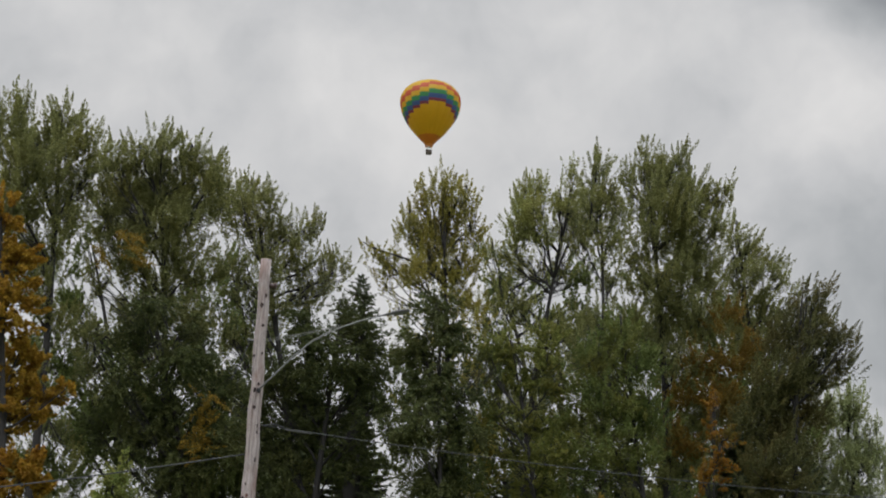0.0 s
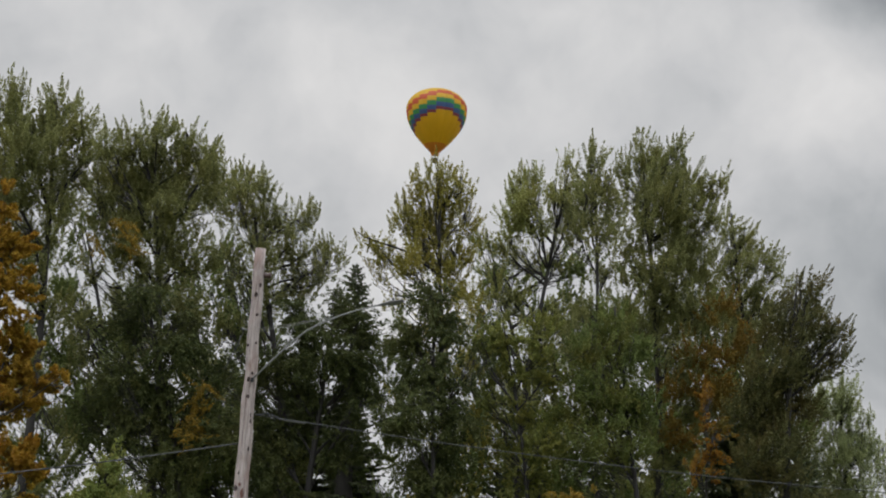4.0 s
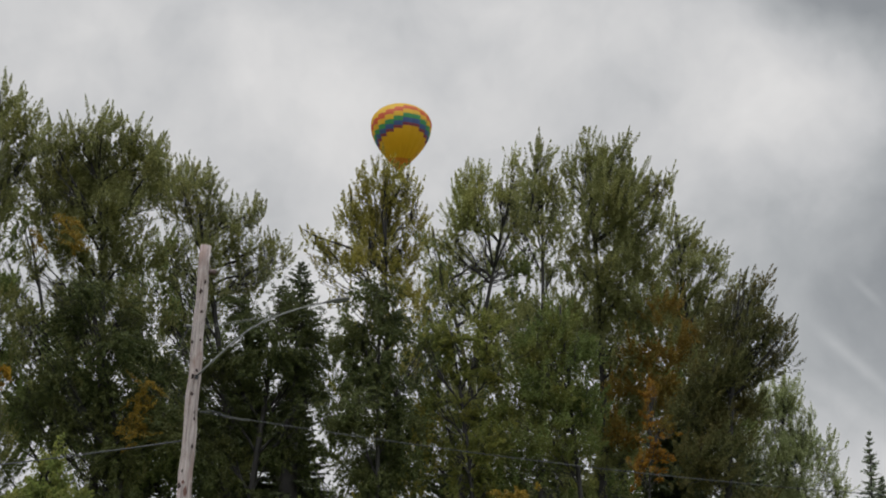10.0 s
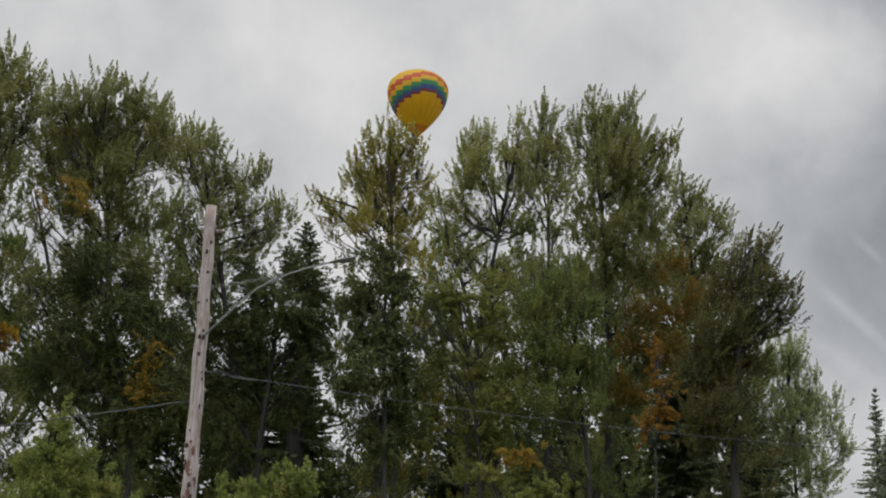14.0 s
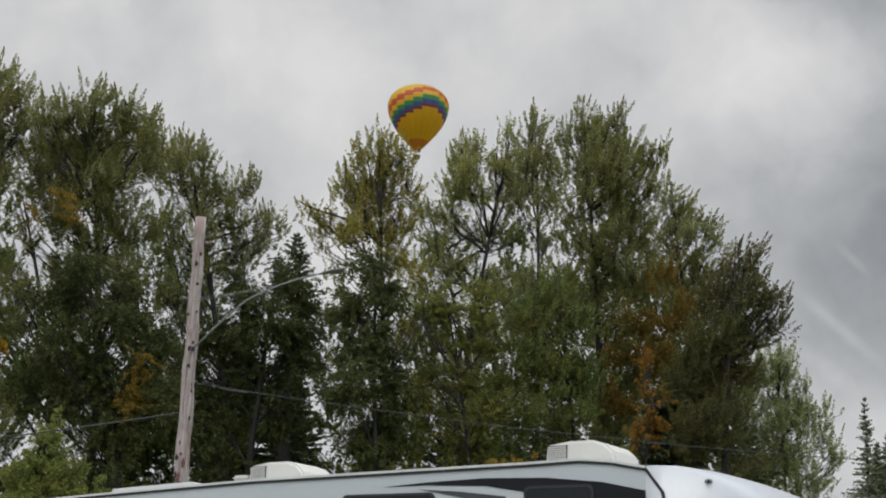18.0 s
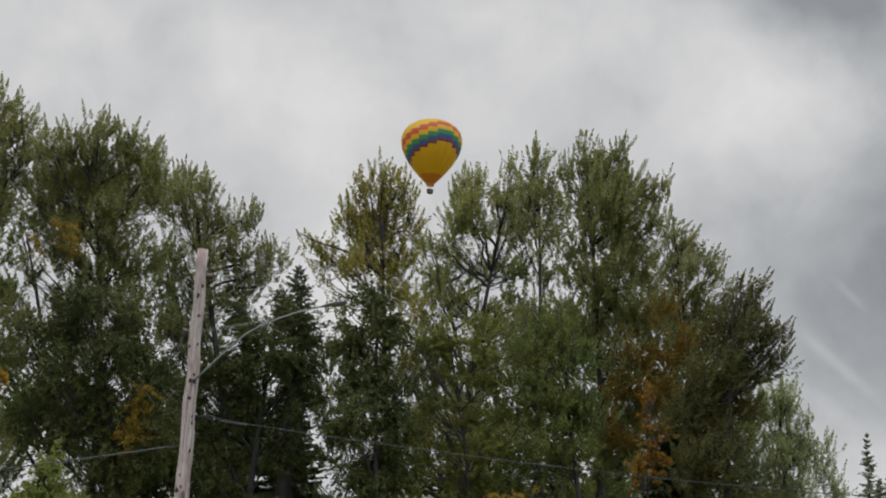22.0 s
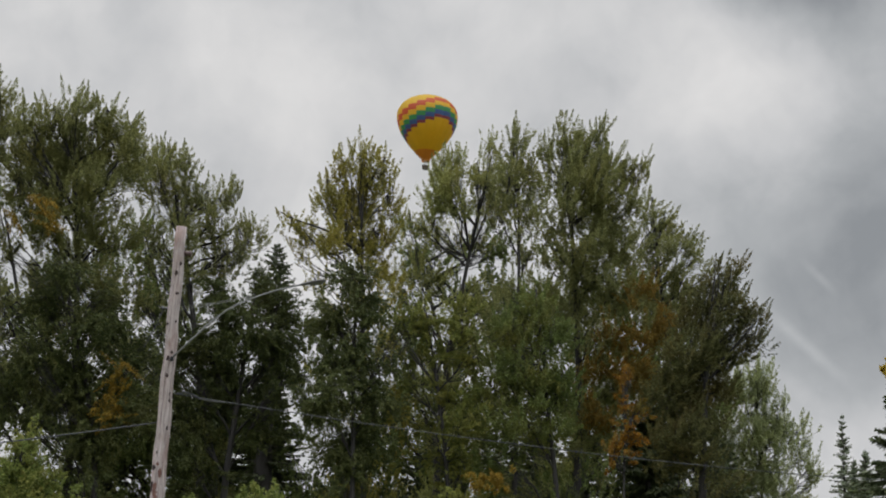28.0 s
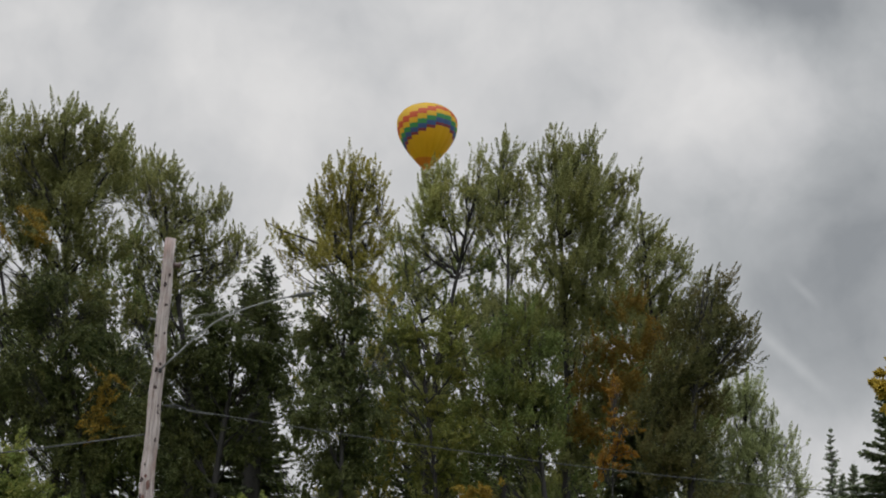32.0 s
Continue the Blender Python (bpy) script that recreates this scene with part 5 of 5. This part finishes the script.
def trailer():
    rv = empty("travel_trailer")
    tagged(rv, "white fifth-wheel travel trailer with black swoosh graphics passing on the road", "trailer")
    W = 2.5
    bm = bmesh.new()
    prism(bm, ROOF + [(1.42, 1.55), (1.0, 1.5), (0.75, 1.2), (0.7, 0.75), (-8.5, 0.75)], 0.0, W)
    part("body", bm, RV_SIDE, rv)
    cap = [(1.42, 3.55), (1.7, 3.535), (2.05, 3.47), (2.35, 3.385), (2.62, 3.28), (2.86, 3.12), (3.05, 2.9), (3.16, 2.6), (3.2, 2.3), (3.15, 1.9), (3.0, 1.62), (2.6, 1.5), (1.42, 1.5)]
    bm = bmesh.new()
    n = 9
    rings = []
    for j in range(n + 1):
        v = j / n
        y = W * v
        inset = (2 * v - 1) ** 4
        rings.append([bm.verts.new((1.42 + (px - 1.42) * (1 - 0.22 * inset), y, 2.4 + (pz - 2.4) * (1 - 0.05 * inset))) for px, pz in cap])
    for r0, r1 in zip(rings, rings[1:]):
        for k in range(len(cap)):
            bm.faces.new((r0[k], r1[k], r1[(k + 1) % len(cap)], r0[(k + 1) % len(cap)]))
    bm.faces.new(rings[0]), bm.faces.new(rings[-1][::-1])
    bmesh.ops.recalc_face_normals(bm, faces=bm.faces)
    part("front_cap", bm, RV_WHITE, rv, "glossy white moulded front cap", smooth=True)
    bm = bmesh.new()
    pts = [(p[0], p[1]) for p in ROOF]
    prism(bm, [(x, z + 0.012) for x, z in pts] + [(x, z + 0.002) for x, z in pts[::-1]], 0.06, W - 0.06)
    part("roof_membrane", bm, RV_ROOF, rv)
    for y0, y1 in ((-0.018, 0.06), (W - 0.06, W + 0.018)):
        bm = bmesh.new()
        prism(bm, [(x, z + 0.022) for x, z in pts] + [(x, z - 0.006) for x, z in pts[::-1]], y0, y1)
        part("roof_edge", bm, RV_ROOF, rv)
        bm = bmesh.new()
        prism(bm, [(x, z - 0.007) for x, z in pts] + [(x, z - 0.036) for x, z in pts[::-1]], y0 + 0.004, y1 - 0.004)
        part("drip_rail", bm, RV_TRIM, rv)
    # seam of the cap
    for y in (-0.012, W):
        bm = bmesh.new()
        prism(bm, [(1.38, 3.48), (1.42, 3.48), (1.64, 3.2), (1.7, 2.9), (1.66, 2.9), (1.6, 3.2)], y, y + 0.012)
        part("cap_seam", bm, RV_TRIM, rv)
    # graphics on both sides
    for y in (-0.006, W + 0.002):
        bm = bmesh.new()
        up = [(-2.0, 3.355), (-1.4, 3.395), (-0.6, 3.42), (0.2, 3.4), (0.9, 3.33), (1.42, 3.22), (1.9, 3.05)]
        dn = [(1.9, 2.95), (1.42, 2.98), (0.9, 3.02), (0.2, 3.2), (-0.6, 3.33), (-1.4, 3.36)]
        prism(bm, up[:6] + dn[1:], y, y + 0.004)
        part("swoosh", bm, RV_BLACK, rv)
        bm = bmesh.new()
        prism(bm, [(-1.5, 3.315), (-0.9, 3.27), (-0.32, 3.2), (-0.32, 3.1), (-0.7, 3.16)], y, y + 0.004)
        part("swoosh", bm, RV_GREY, rv)
        bm = bmesh.new()
        prism(bm, [(-8.4, 1.5), (-5, 1.7), (-1, 1.75), (0.6, 1.68), (0.6, 1.5), (-1, 1.55), (-5, 1.45)], y, y + 0.004)
        part("swoosh", bm, RV_BLACK, rv)
    for y in (-0.02, W):
        for x0, x1, z0, z1 in ((-0.08, 0.8, 2.45, 3.31), (-2.6, -1.27, 2.35, 3.275), (-5.2, -3.9, 2.3, 3.1), (-7.6, -6.4, 2.3, 3.1)):
            win = empty("window")
            win.parent = rv
            bm = bmesh.new()
            prism(bm, rounded(x0, x1, z0, z1, 0.08), y, y + 0.02)
            part("window_frame", bm, RV_TRIM, win)
            bm = bmesh.new()
            prism(bm, rounded(x0 + 0.03, x1 - 0.03, z0 + 0.03, z1 - 0.03, 0.06), y - 0.004 if y < 0 else y + 0.012, y + 0.008 if y < 0 else y + 0.024)
            part("pane", bm, GLASS_DARK, win)
    # marker lamps, roof fittings
    for x, z, y in ((2.15, 3.3, -0.0), (2.15, 3.3, W)):
        bm = bmesh.new()
        bmesh.ops.create_uvsphere(bm, u_segments=10, v_segments=6, radius=0.028, matrix=Matrix.Translation((x, y, z)) @ Matrix.Diagonal((1.7, 0.7, 1.0, 1.0)))
        marker = part("marker_lamp", bm, GALV, rv, smooth=True)
        bm = bmesh.new()
        bmesh.ops.create_uvsphere(bm, u_segments=10, v_segments=6, radius=0.017, matrix=Matrix.Translation((x + 0.005, y - 0.012 if y == 0 else y + 0.012, z)))
        part("lens", bm, RV_TRIM, marker, smooth=True)
    air_conditioner(rv, -0.05, 0.45)
    air_conditioner(rv, -4.436, 0.45)
    bm = bmesh.new()
    box(bm, -4.66, -4.46, 0.5, 0.9, roof_z(-4.6) - 0.02, roof_z(-4.6) + 0.1)
    part("roof_vent", bm, PLASTIC, rv)
    bm = bmesh.new()
    box(bm, -4.72, -4.44, 0.46, 0.94, roof_z(-4.6) + 0.1, roof_z(-4.6) + 0.17, 0.03)
    part("vent_cover", bm, PLASTIC, rv)
    bm = bmesh.new()
    prism(bm, [(-6.47, 3.37), (-6.46, 3.47), (-5.1, 3.528), (-4.8, 3.44)], 0.08, 1.9)
    part("roof_pod", bm, RV_ROOF, rv)
    bm = bmesh.new()
    tube(bm, [(-7.6, 1.2, 3.34), (-7.6, 1.2, 3.46)], 0.05, 8)
    part("vent_pipe", bm, PLASTIC, rv)
    # running gear
    for x in (-3.2, -4.25):
        for y in (0.16, W - 0.16):
            wheel = empty("wheel")
            wheel.parent = rv
            wheel.location = (x, y, 0.38)
            for nm, prof, m in (("tyre", [(0.22, -0.1), (0.36, -0.12), (0.385, -0.08), (0.385, 0.08), (0.36, 0.12), (0.22, 0.1)], RUBBER), ("rim", [(0.02, -0.07), (0.2, -0.05), (0.23, -0.1), (0.23, 0.1), (0.2, 0.05), (0.02, 0.07)], GALV)):
                bm = bmesh.new()
                lathe(bm, prof, 24)
                bmesh.ops.rotate(bm, verts=bm.verts, matrix=Matrix.Rotation(radians(90), 3, "X"))
                part(nm, bm, m, wheel, smooth=True)
    bm = bmesh.new()
    box(bm, -8.3, 0.5, 0.3, 0.42, 0.58, 0.76)
    box(bm, -8.3, 0.5, W - 0.42, W - 0.3, 0.58, 0.76)
    box(bm, -3.3, -3.1, 0.2, W - 0.2, 0.33, 0.43)
    box(bm, -4.35, -4.15, 0.2, W - 0.2, 0.33, 0.43)
    part("chassis", bm, RV_TRIM, rv)
    for y in (0.35, W - 0.35):
        bm = bmesh.new()
        box(bm, 0.2, 0.34, y - 0.07, y + 0.07, 0.35, 1.5)
        part("landing_leg", bm, RV_TRIM, rv)
    bm = bmesh.new()
    prism(bm, [(1.9, 1.5), (2.5, 1.5), (2.45, 1.15), (2.1, 1.15)], W / 2 - 0.2, W / 2 + 0.2)
    part("pin_box", bm, RV_TRIM, rv)
    return rv


trailer_ob = trailer()


# ---- what moves ----
def motions():
    rows = []
    for t, x, y, z in BALLOON_PATH:
        turn = 17 + 17 * (t / 32.0)
        rows.append((t, pose(x, y, z - 2.9 - 13.2, 0, 0, turn)))
    walk(balloon_ob, rows)
    along, rows = Vector((math.cos(radians(ROAD_TURN)), math.sin(radians(ROAD_TURN)), 0)), []
    for t in (0, 6, 12, 14, 15, 16, 17, 18, 19, 20, 21, 22, 26, 32):
        b = max(-3.0, min(3.0, t - 18.0))                 # gently speeding up as it passes
        p = Vector((1.192, 17.31, 0.005)) + along * (6.944 * (t - 18.0) + 0.227 * (b * (t - 18.0) - b * b / 2))
        rows.append((t, pose(p.x, p.y, p.z, 0, 0, ROAD_TURN)))
    walk(trailer_ob, rows)
    # the cloud cover drifts slowly
    walk(backdrop, [(t, pose(0, 0, 0, 0, 0, (t - 9) * 0.045)) for t in (0, 16, 32)])


motions()
